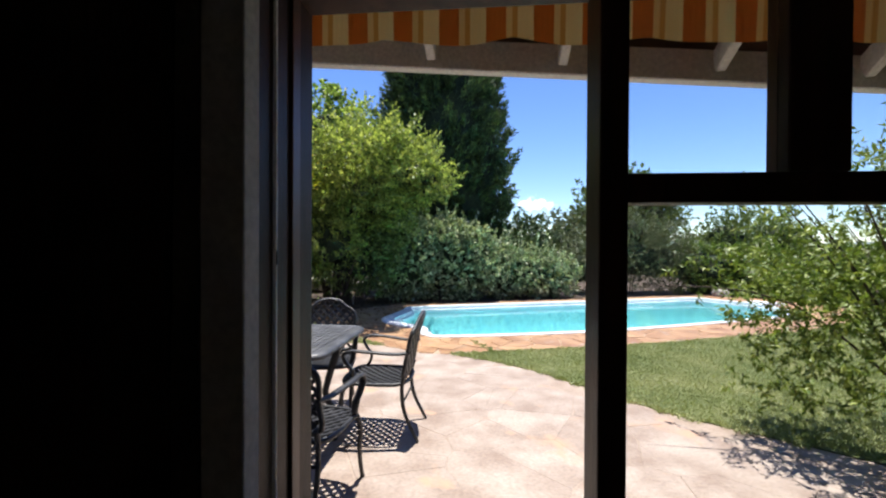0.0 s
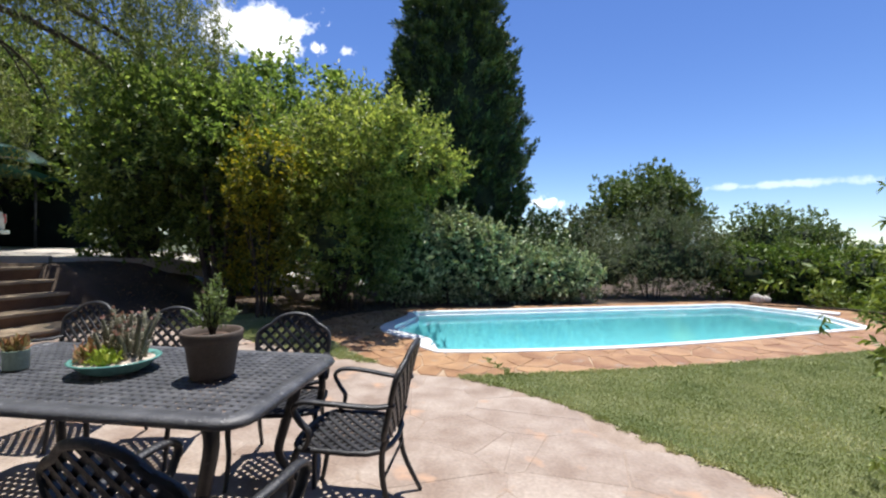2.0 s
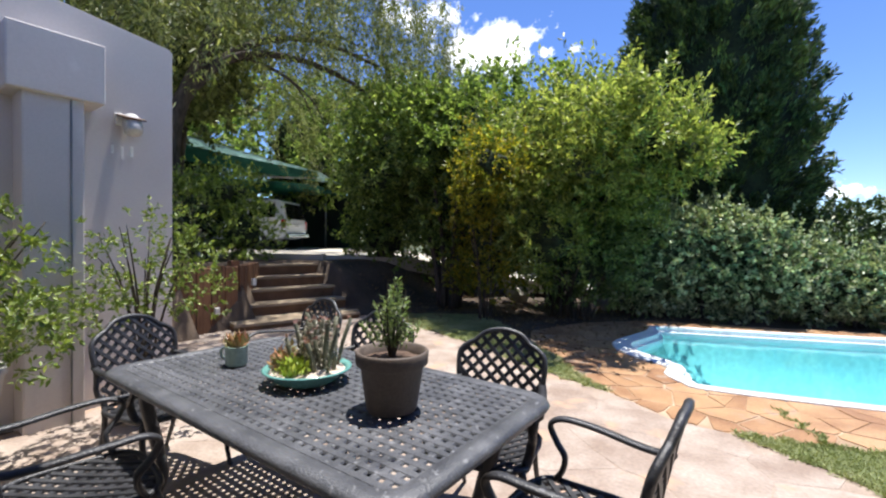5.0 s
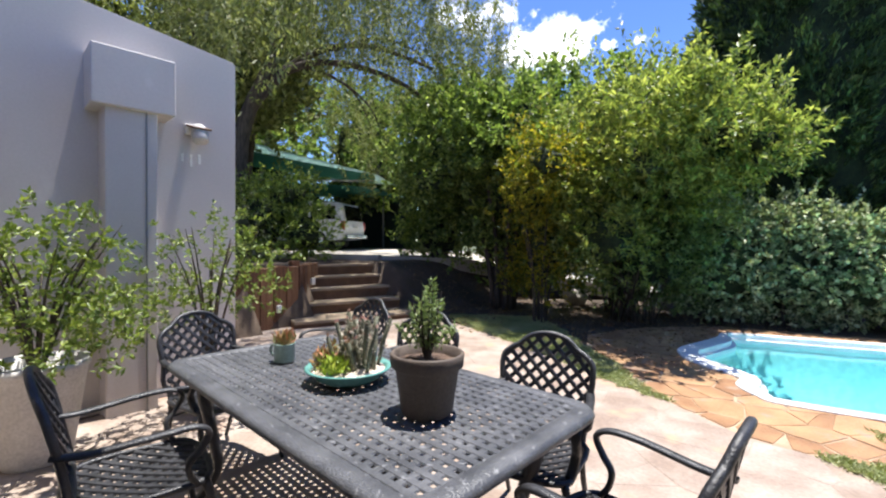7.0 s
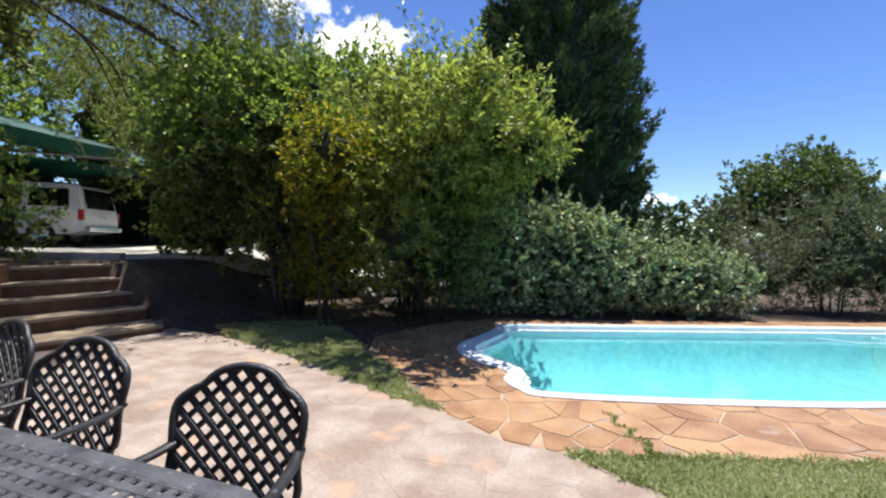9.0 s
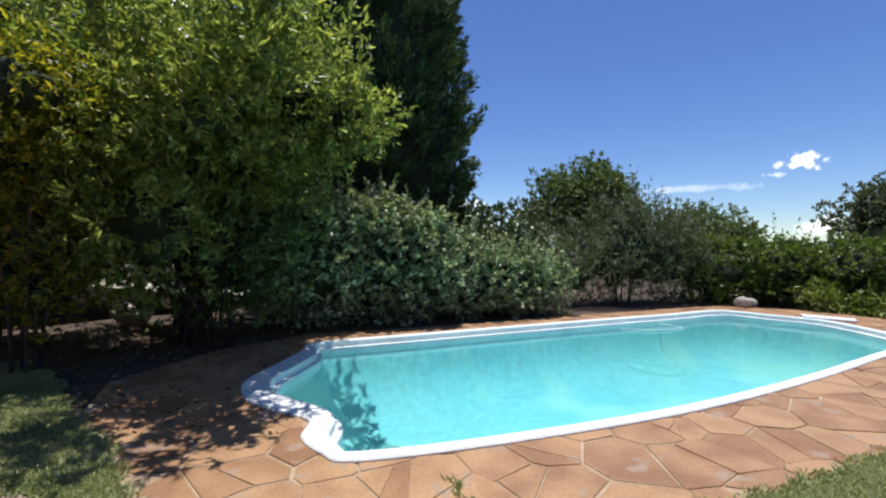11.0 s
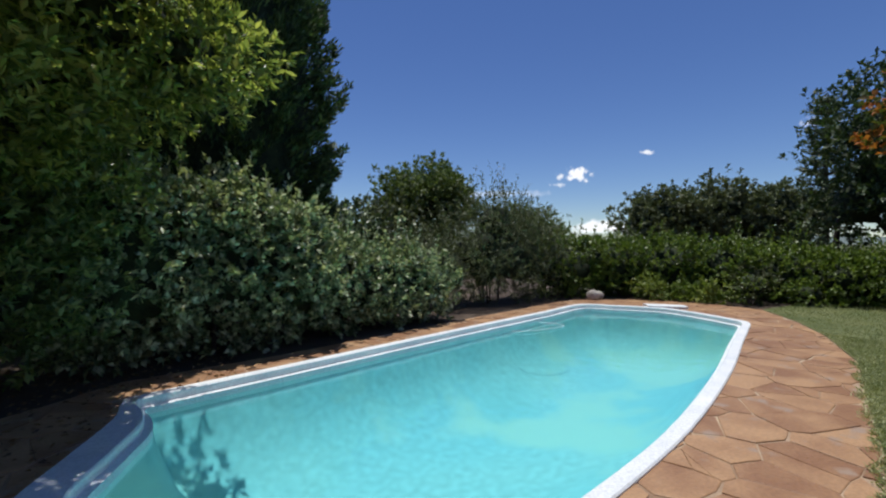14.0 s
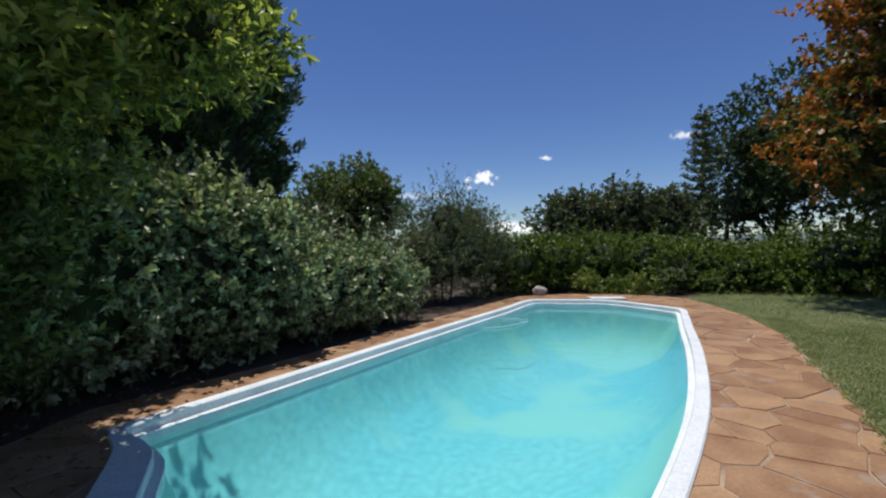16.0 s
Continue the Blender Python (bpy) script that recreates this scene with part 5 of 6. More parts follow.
plant("broadleaf_tree", (-4.75, 8.25, 0.0), "dense broad-leaved green tree along the drive", "tree", L_TREE,
      [(0.0, 0.2, 2.5, 1.4, 0.95, 1.3), (0.45, -0.25, 3.55, 1.05, 0.95, 0.75), (-0.9, -0.45, 3.3, 1.15, 1.05, 0.95), (-0.1, 0.5, 1.4, 1.25, 0.8, 0.8), (0.9, -0.1, 2.7, 0.75, 0.7, 0.8), (0.6, -0.1, 3.95, 0.5, 0.5, 0.35), (-0.3, -0.2, 4.15, 0.55, 0.5, 0.35), (-1.2, -0.9, 2.7, 0.8, 0.7, 0.5)],
      56000, 0.100, 0.050, 43, stems(43, 8, 3.0, 1.1, 0.07, 0.02), None, clump=0.16, clumps=330, fill=0.25, rough=0.55, floor_z=0.35, shoots=170)
plant("broadleaf_tree", (-6.75, 8.4, 0.45), "dense broad-leaved green tree by the driveway", "tree", L_TREE,
      [(0.0, 0.0, 1.9, 1.15, 0.9, 1.2), (0.3, 0.0, 3.2, 1.3, 1.0, 1.1), (0.1, -0.2, 1.0, 1.0, 0.8, 0.6)], 30000, 0.100, 0.050, 44, stems(44, 6, 2.4, 0.8, 0.06, 0.02), None, clump=0.16, clumps=210, fill=0.25, rough=0.55, floor_z=0.15, shoots=120)
plant("leafy_bush", (-3.1, 10.0, -0.03), "dark leafy bush behind the lawn", "bush", L_TREE,
      [(0.0, 0.0, 1.7, 1.3, 0.8, 1.3), (1.2, 0.2, 1.5, 1.0, 0.7, 1.1)], 14000, 0.10, 0.048, 45, stems(45, 9, 1.6, 1.0, 0.04, 0.012), None, clump=0.16, clumps=200, fill=0.2, floor_z=0.35)

# drooping tree over the drive
rng = np.random.default_rng(51)
willow = thing("drooping_tree", (-9.2, 4.45, 0.95), "tall tree with dark forked trunk and drooping pale green foliage", "tree")
limbs = [
    ([(0, 0, 0), (0.10, 0.05, 1.6), (0.15, 0.2, 3.0), (0.55, 0.7, 4.6), (0.9, 1.1, 6.5)], 0.24, 0.09, "trunk"),
    ([(0.13, 0.15, 3.0), (0.5, 0.8, 4.1), (1.1, 1.6, 4.75), (1.9, 2.4, 4.8), (2.8, 3.3, 4.35)], 0.12, 0.03, "limb"),
    ([(0.25, 0.35, 3.4), (0.8, 1.0, 4.25), (1.6, 1.9, 4.35), (2.3, 2.9, 4.0), (2.7, 3.4, 3.5)], 0.10, 0.03, "limb"),
    ([(0.05, 0.1, 1.9), (-0.4, -0.3, 3.5), (-0.9, -0.6, 5.5)], 0.12, 0.04, "limb"),
    ([(0.5, 0.6, 4.4), (-0.1, 1.2, 6.0), (-0.5, 1.9, 7.0)], 0.09, 0.03, "limb"),
    ([(0.9, 1.2, 4.3), (1.2, 1.9, 4.1), (1.5, 2.5, 3.6), (1.6, 2.8, 3.0)], 0.035, 0.010, "limb"),
    ([(1.3, 1.7, 4.7), (1.5, 2.6, 5.2), (2.1, 3.3, 5.0), (2.5, 3.8, 4.3)], 0.040, 0.010, "limb"),
    ([(0.5, 0.7, 4.0), (0.6, 1.5, 4.4), (1.1, 2.3, 4.0), (1.3, 2.7, 3.2)], 0.040, 0.010, "limb"),
]
for pts, r0, r1, nm in limbs:
    bm = bmesh.new()
    line = smooth_loop(pts, 5, closed=False)
    tube(bm, line, [r0 + (r1 - r0) * i / (len(line) - 1) for i in range(len(line))], 9)
    part(nm, bm, M_BARK, willow, smooth=True)
tops = np.column_stack([rng.uniform(-2.4, 4.6, 900), rng.uniform(-1.6, 5.4, 900), np.zeros(900)])
tops[:, 2] = 5.6 + 1.6 * rng.random(900) - 0.10 * ((tops[:, 0] - 1.2) ** 2 + (tops[:, 1] - 1.8) ** 2)
tops = tops[tops[:, 2] > 2.6]
ps, ws, twigs = [], [], []
for tpt in tops:
    ln = rng.uniform(0.7, 2.2)
    m = int(ln * 52)
    s = np.sort(rng.random(m))
    drift = rng.normal(0, 0.22, 2)
    x = tpt[0] + drift[0] * s + rng.normal(0, 0.05, m)
    y = tpt[1] + drift[1] * s + rng.normal(0, 0.05, m)
    z = tpt[2] - ln * s
    ps.append(np.column_stack([x, y, z]))
    ws.append(np.column_stack([rng.normal(0, 0.6, m), rng.normal(0, 0.6, m), np.full(m, -0.7)]))
leaves("crown", np.concatenate(ps), np.concatenate(ws), 0.11, 0.024, rng, L_WILLOW, willow)
# the last blob is added high out of view, to shade the stairs
pos, out = crown_points([(0.6, 0.8, 6.2, 2.3, 2.2, 1.6), (-1.6, -0.4, 5.8, 1.8, 1.8, 1.6), (2.3, 2.8, 5.2, 1.6, 1.6, 1.0), (2.6, 1.2, 6.6, 2.2, 2.2, 0.9)], 15000, rng, 0.2, 300)
leaves("crown", pos, out, 0.12, 0.040, rng, L_WILLOW, willow, facing=True)

# clipped hedge block above the retaining wall
plant("clipped_hedge", (-8.3, 4.75, 0.95), "dense clipped hedge block beside the carport", "hedge", L_TREE,
      [(0.0, 0.0, 0.9, 0.95, 0.8, 0.85), (0.35, 0.35, 1.35, 0.7, 0.6, 0.45), (-0.6, -0.4, 1.1, 0.9, 0.8, 0.8), (0.5, 0.6, 0.6, 0.7, 0.6, 0.62)], 22000, 0.070, 0.030, 46, stems(46, 7, 0.9, 0.6, 0.03, 0.01), None, clump=0.11, clumps=240, fill=0.25)
plant("twiggy_shrub", (-6.85, 3.5, 0.95), "thin twiggy shrub above the retaining wall", "shrub", L_OLIVE,
      [(0.0, 0.0, 0.65, 0.6, 0.6, 0.5)], 1500, 0.05, 0.02, 47, shrub_stems(12, 1.1, 0.6, 9, 0.015, 0.0), None, clump=0.12, clumps=60)

# variegated hedge behind the pool
plant("variegated_hedge", (-0.30, 10.3, -0.03), "rounded variegated green and cream hedge behind the pool", "hedge", L_VARIEG,
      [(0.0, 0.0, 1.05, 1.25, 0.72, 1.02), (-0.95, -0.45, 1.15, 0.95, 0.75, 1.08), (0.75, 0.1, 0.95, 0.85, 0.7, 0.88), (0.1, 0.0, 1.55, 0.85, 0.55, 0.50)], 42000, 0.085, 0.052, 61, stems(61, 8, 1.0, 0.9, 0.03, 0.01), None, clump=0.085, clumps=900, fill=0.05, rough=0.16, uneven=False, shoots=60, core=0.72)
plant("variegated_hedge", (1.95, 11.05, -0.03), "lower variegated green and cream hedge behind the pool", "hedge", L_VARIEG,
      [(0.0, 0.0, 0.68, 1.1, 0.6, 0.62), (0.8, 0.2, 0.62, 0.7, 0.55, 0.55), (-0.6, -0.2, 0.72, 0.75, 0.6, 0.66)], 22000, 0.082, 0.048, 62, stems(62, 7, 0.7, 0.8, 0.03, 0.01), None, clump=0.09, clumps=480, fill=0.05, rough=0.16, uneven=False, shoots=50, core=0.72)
plant("grey_green_bush", (5.2, 12.75, -0.03), "mounded grey-green twiggy bush behind the pool", "bush", L_OLIVE,
      [(0.0, 0.0, 1.05, 1.75, 0.95, 1.10), (-1.25, -0.2, 0.75, 1.0, 0.8, 0.75), (1.0, 0.3, 0.95, 1.1, 0.9, 0.95), (0.15, 0.0, 1.85, 0.75, 0.6, 0.65)], 34000, 0.075, 0.022, 63, stems(63, 6, 1.5, 1.2, 0.02, 0.008), None, clump=0.14, clumps=520, fill=0.25, shoots=160)

# long hedge closing the lawn
for i, (x, y, h) in enumerate(((7.6, 13.2, 1.32), (9.0, 12.7, 1.30), (10.1, 11.9, 1.30), (10.9, 10.9, 1.22), (11.5, 9.9, 1.05), (11.9, 8.9, 0.92), (12.6, 8.2, 0.95))):
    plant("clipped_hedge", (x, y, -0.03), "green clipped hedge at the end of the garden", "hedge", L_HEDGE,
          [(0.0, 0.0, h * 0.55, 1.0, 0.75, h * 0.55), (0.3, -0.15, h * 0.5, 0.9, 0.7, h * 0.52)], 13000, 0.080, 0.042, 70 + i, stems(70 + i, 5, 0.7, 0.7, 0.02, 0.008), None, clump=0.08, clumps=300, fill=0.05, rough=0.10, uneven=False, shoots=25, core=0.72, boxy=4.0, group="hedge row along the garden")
for i, (x, y, r, h, mat_) in enumerate(((8.75, 11.35, 0.32, 0.42, L_FRESH), (9.15, 10.75, 0.26, 0.30, L_HEDGE), (9.45, 10.35, 0.34, 0.38, L_FRESH), (9.8, 9.75, 0.42, 0.46, L_HEDGE), (10.1, 9.9, 0.45, 0.80, L_OLIVE), (10.6, 9.1, 0.40, 0.55, L_HEDGE))):
    plant("border_plant", (x, y, -0.03), "low leafy plant in the border before the hedge", "plant", mat_,
          [(0.0, 0.0, h * 0.5, r, r, h * 0.55)], 1100, 0.13 if i < 3 else 0.07, 0.030, 90 + i, shrub_stems(6, h, r, i, 0.008, 0.0), None, clump=0.07, clumps=50, group="border plants before the hedge")

# trees beyond the garden
plant("round_tree", (9.3, 26.5, -0.3), "round-headed green tree beyond the garden", "tree", L_OAK,
      [(0.0, 0.0, 3.9, 2.5, 2.2, 1.5), (-1.2, 0, 3.2, 1.7, 1.5, 1.3), (1.5, 0, 3.5, 1.8, 1.5, 1.3), (0.2, 0, 4.9, 1.7, 1.5, 0.9)], 26000, 0.20, 0.10, 101, [([(0, 0, 0), (0.1, 0, 2.0), (0.2, 0, 4.5)], 0.25, 0.08), ([(0.05, 0, 1.8), (1.0, 0, 3.2), (1.8, 0, 4.2)], 0.12, 0.04), ([(0.05, 0, 1.8), (-0.9, 0, 3.0), (-1.6, 0, 4.0)], 0.12, 0.04)], None, clump=0.30, clumps=230, fill=0.3)
for i, (x, y, s, mat_, nm, lab) in enumerate(((2.6, 17.5, 0.62, L_DARK, "dark_bush", "dark bush behind the variegated hedge"), (4.6, 20.5, 0.72, L_OLIVE, "tall_shrub", "pale green shrub beyond the hedge"), (15.5, 27.0, 0.85, L_OAK, "round_tree", "small round-headed tree beyond the garden"), (20.5, 31.0, 0.92, L_OAK, "round_tree", "distant round-headed green tree"), (13.0, 34.0, 0.75, L_OAK, "round_tree", "distant green tree above the hedge"))):
    plant(nm, (x, y, -0.3), lab, "tree", mat_, [(0.0, 0.0, 2.6 * s, 2.2 * s, 2.0 * s, 1.7 * s), (-1.1 * s, 0, 1.6 * s, 1.5 * s, 1.4 * s, 1.2 * s), (1.2 * s, 0, 1.7 * s, 1.5 * s, 1.4 * s, 1.2 * s)], 9000, 0.20 * s + 0.03, 0.09, 110 + i, stems(110 + i, 4, 2.4 * s, 0.9, 0.09, 0.03), None, clump=0.24, clumps=120, fill=0.3)
for i, (x, y, s) in enumerate(((26.0, 24.5, 1.05), (28.5, 22.0, 1.12), (30.5, 19.8, 1.05))):
    plant("umbrella_pine", (x, y, -0.5), "dark flat-topped pine beyond the hedge", "tree", L_PINE,
          [(0, 0, 3.6 * s, 2.6 * s, 2.4 * s, 1.2 * s), (-1.4 * s, 0.5, 3.0 * s, 1.6 * s, 1.5 * s, 1.0 * s), (1.5 * s, -0.5, 3.1 * s, 1.6 * s, 1.5 * s, 1.0 * s), (0, 0, 1.5 * s, 2.3 * s, 2.0 * s, 1.3 * s), (0.4 * s, 0, 4.4 * s, 1.5 * s, 1.3 * s, 0.6 * s)], 17000, 0.24, 0.12, 130 + i, stems(130 + i, 4, 3.6 * s, 1.7, 0.12, 0.05), None, clump=0.26, clumps=130, fill=0.25, group="pines beyond the hedge")

# araucaria with level whorls
rng = np.random.default_rng(141)
arau = thing("araucaria", (32.4, 18.4, 0.5), "slender tiered conifer on the skyline", "tree")
bm = bmesh.new()
tube(bm, [(0, 0, 0), (0, 0, 5.0), (0.05, 0, 9.6)], [0.22, 0.14, 0.03], 8)
part("trunk", bm, M_BARK, arau, smooth=True)
bm = bmesh.new()
ps, ws = [], []
for z in np.arange(1.8, 9.3, 0.62):
    rad = 2.1 * (1 - (z / 10.6)) + 0.25
    for a in np.arange(0, 6.28, 0.9) + rng.uniform(0, 1):
        tip = np.array([rad * math.cos(a), rad * math.sin(a), z + 0.35 * rad])
        tube(bm, [(0, 0, z), (tip[0] * 0.6, tip[1] * 0.6, z + 0.12 * rad), tuple(tip)], [0.05, 0.04, 0.02], 5)
        s = rng.random((70, 1)) * 0.85 + 0.15
        ps.append(np.array([0, 0, z]) + (tip - [0, 0, z]) * s + rng.normal(0, 0.07, (70, 3)))
        ws.append(rng.normal(0, 0.6, (70, 3)) + [0, 0, 0.6])
tagged(part("branch_whorl", bm, M_BARK, arau), kind="stuff")
leaves("crown", np.concatenate(ps), np.concatenate(ws), 0.26, 0.07, rng, L_PINE, arau)

plant("dark_tree", (16.6, 9.6, -0.2), "large dark green tree at the lawn's edge", "tree", L_DARK,
      [(0.0, 0.0, 3.4, 2.0, 1.9, 1.5), (-1.0, 0.6, 2.6, 1.3, 1.2, 1.1), (0.6, -0.5, 5.2, 1.9, 1.8, 1.6), (-0.2, 0.3, 4.6, 1.7, 1.6, 1.3), (1.5, -1.5, 3.8, 1.9, 1.8, 1.8)], 34000, 0.15, 0.07, 151, [([(0, 0, 0), (0.1, 0, 1.6), (0.3, 0, 4.0)], 0.24, 0.08), ([(0.05, 0, 1.2), (-0.7, 0.4, 2.2), (-1.1, 0.6, 3.0)], 0.11, 0.03), ([(-0.9, 1.2, 0), (-0.9, 1.2, 1.6), (-0.8, 1.1, 2.6)], 0.10, 0.05)], None, clump=0.24, clumps=330, fill=0.3)
plant("autumn_tree", (11.6, 5.5, -0.1), "spreading tree with orange autumn leaves over the lawn", "tree", L_ORANGE,
      [(0.0, 0.0, 4.2, 2.4, 2.3, 1.4), (-1.3, 1.0, 3.3, 1.4, 1.3, 0.9), (-0.9, -0.4, 5.4, 1.8, 1.7, 1.2), (1.0, -0.8, 5.6, 2.2, 2.0, 1.3), (-1.6, 0.4, 2.6, 0.9, 0.9, 0.6)], 40000, 0.13, 0.085, 152, [([(0, 0, 0), (0.1, 0, 1.8), (0.0, 0.1, 3.6)], 0.20, 0.09), ([(0.08, 0, 1.6), (-0.8, 0.6, 2.8), (-1.8, 1.0, 3.6)], 0.10, 0.03), ([(0.08, 0, 1.9), (-0.3, -0.4, 3.6), (-0.8, -0.4, 5.5)], 0.10, 0.03), ([(0.0, 0, 2.2), (0.9, -0.6, 3.8), (1.4, -1.0, 5.5)], 0.10, 0.03)], None, clump=0.18, clumps=420, fill=0.3, droop=0.15)
for i, (x, y, s, mat_) in enumerate(((12.2, 7.2, 1.05, L_HEDGE), (12.6, 5.6, 1.15, L_HEDGE), (16.6, 6.4, 1.35, L_DARK), (17.0, 3.6, 1.3, L_DARK), (16.0, 0.8, 1.3, L_HEDGE))):
    plant("garden_bush", (x, y, -0.1), "rounded green bush at the far side of the lawn", "bush", mat_, [(0.0, 0.0, 0.75 * s, 1.3 * s, 1.2 * s, 0.8 * s), (0.6, -0.5, 0.7 * s, 1.1 * s, 1.1 * s, 0.7 * s)], 9000, 0.10, 0.045, 160 + i, stems(160 + i, 5, 0.9, 0.7, 0.03, 0.01), None, clump=0.15, clumps=140, fill=0.25)

# trees closing the view behind the carport and the drive
for i, (x, y, z, s, mat_) in enumerate(((-16.5, 3.6, 0.9, 1.5, L_WILLOW), (-19.0, 8.5, 0.9, 1.7, L_TREE), (-18.0, 14.5, 0.9, 1.6, L_TREE), (-13.0, 15.8, 0.9, 1.5, L_BUSH), (-9.0, 15.6, 0.6, 1.45, L_TREE), (-5.6, 15.6, 0.0, 1.35, L_TREE), (-13.2, 1.2, 0.9, 1.5, L_WILLOW), (-11.8, 5.6, 0.9, 1.0, L_WILLOW))):
    low_ = 2.6 if i == 7 else 0.0
    plant("tall_tree", (x, y, z), "tall leafy green tree behind the carport and drive", "tree", mat_,
          [(0.0, 0.0, 3.2 * s + low_, 2.0 * s, 1.9 * s, 1.5 * s), (-1.0 * s, 0.3, 2.0 * s + low_, 1.5 * s, 1.4 * s, 1.2 * s), (1.0 * s, -0.3, 2.1 * s + low_, 1.5 * s, 1.4 * s, 1.2 * s), (0.2, 0.2, 4.4 * s + low_, 1.4 * s, 1.3 * s, 0.9 * s)], 22000, 0.20, 0.10, 200 + i, stems(200 + i, 4, 3.4 * s + low_, 1.2, 0.13, 0.04), None, clump=0.26, clumps=260, fill=0.3)

# low hills
bm = bmesh.new()
prev = None
for k in range(121):
    a = radians(-40 + 175 * k / 120)
    r = 1500
    h = 14 + 16 * noise.noise(Vector((k * 0.07, 0, 0))) + 5 * noise.noise(Vector((k * 0.3, 4, 0)))
    cur = (bm.verts.new((r * math.cos(a), r * math.sin(a), -3)), bm.verts.new((r * 1.06 * math.cos(a), r * 1.06 * math.sin(a), h + 6)), bm.verts.new((r * 1.3 * math.cos(a), r * 1.3 * math.sin(a), h)))
    if prev:
        bm.faces.new((prev[0], cur[0], cur[1], prev[1]))
        bm.faces.new((prev[1], cur[1], cur[2], prev[2]))
    prev = cur
tagged(part("backdrop", bm, M_HILL, smooth=True), "low hazy hills on the horizon", "hills", kind="structure")

# ---- carport and parked car ----
carport = thing("carport", (-12.6, 9.2, 1.06), "carport with sagging green shade-cloth roof on steel poles", "carport")


def sail(corners, sag, material, name, label=""):
    bm = bmesh.new()
    a, b, c, d = [Vector(p) for p in corners]
    g = [[None] * 11 for _ in range(11)]
    for i in range(11):
        for j in range(11):
            u, v = i / 10, j / 10
            p = a.lerp(b, u).lerp(d.lerp(c, u), v)
            p.z -= sag * 4 * (u * (1 - u) + v * (1 - v)) * 0.5
            g[i][j] = bm.verts.new(p)
    for i in range(10):
        for j in range(10):
            bm.faces.new((g[i][j], g[i + 1][j], g[i + 1][j + 1], g[i][j + 1]))
    bmesh.ops.solidify(bm, geom=bm.faces[:], thickness=0.01)
    return part(name, bm, material, carport, label, smooth=True)


sail([(1.35, 0.75, 2.62), (-2.4, -4.3, 4.1), (-9.0, 0.0, 4.1), (-3.6, 6.5, 3.0)], 0.12, M_SHADETOP, "shade_roof", "sun-faded pale green shade cloth")
sail([(1.30, 0.70, 2.58), (-2.4, -4.3, 3.6), (-2.9, -4.0, 3.1), (0.6, 1.2, 2.40)], 0.05, M_SHADECLOTH, "shade_valance", "green shade cloth side")
sail([(0.5, 1.2, 2.30), (-2.6, -3.4, 2.5), (-8.2, 0.4, 2.6), (-3.0, 6.4, 2.45)], 0.06, M_SHADECLOTH, "shade_roof", "second green shade cloth below")
for x, y, h in ((-2.6, 4.2, 2.8), (-2.4, -4.2, 2.8), (-5.9, -0.9, 3.3)):
    bm = bmesh.new()
    tube(bm, [(x, y, -0.1), (x, y, h)], 0.045, 10)
    part("pole", bm, M_STEEL, carport, smooth=True)
bm = bmesh.new()
tube(bm, [(1.2, 0.72, 2.40), (-2.3, -2.6, 2.42)], 0.03, 8)
part("pole", bm, M_STEEL, carport, smooth=True)
# dark walls added behind the car in place of the carport's deep shade
bm = bmesh.new()
box(bm, -6.6, 3.2, -0.1, -6.4, 6.0, 2.4)
box(bm, -6.6, -5.2, -0.1, -6.4, 3.2, 2.6)
box(bm, -6.4, 5.0, -0.1, -1.5, 5.2, 2.4)
part("shade_backing", bm, M_PORT_SHADE, carport, "added dark walls standing for the deep shade under the carport")


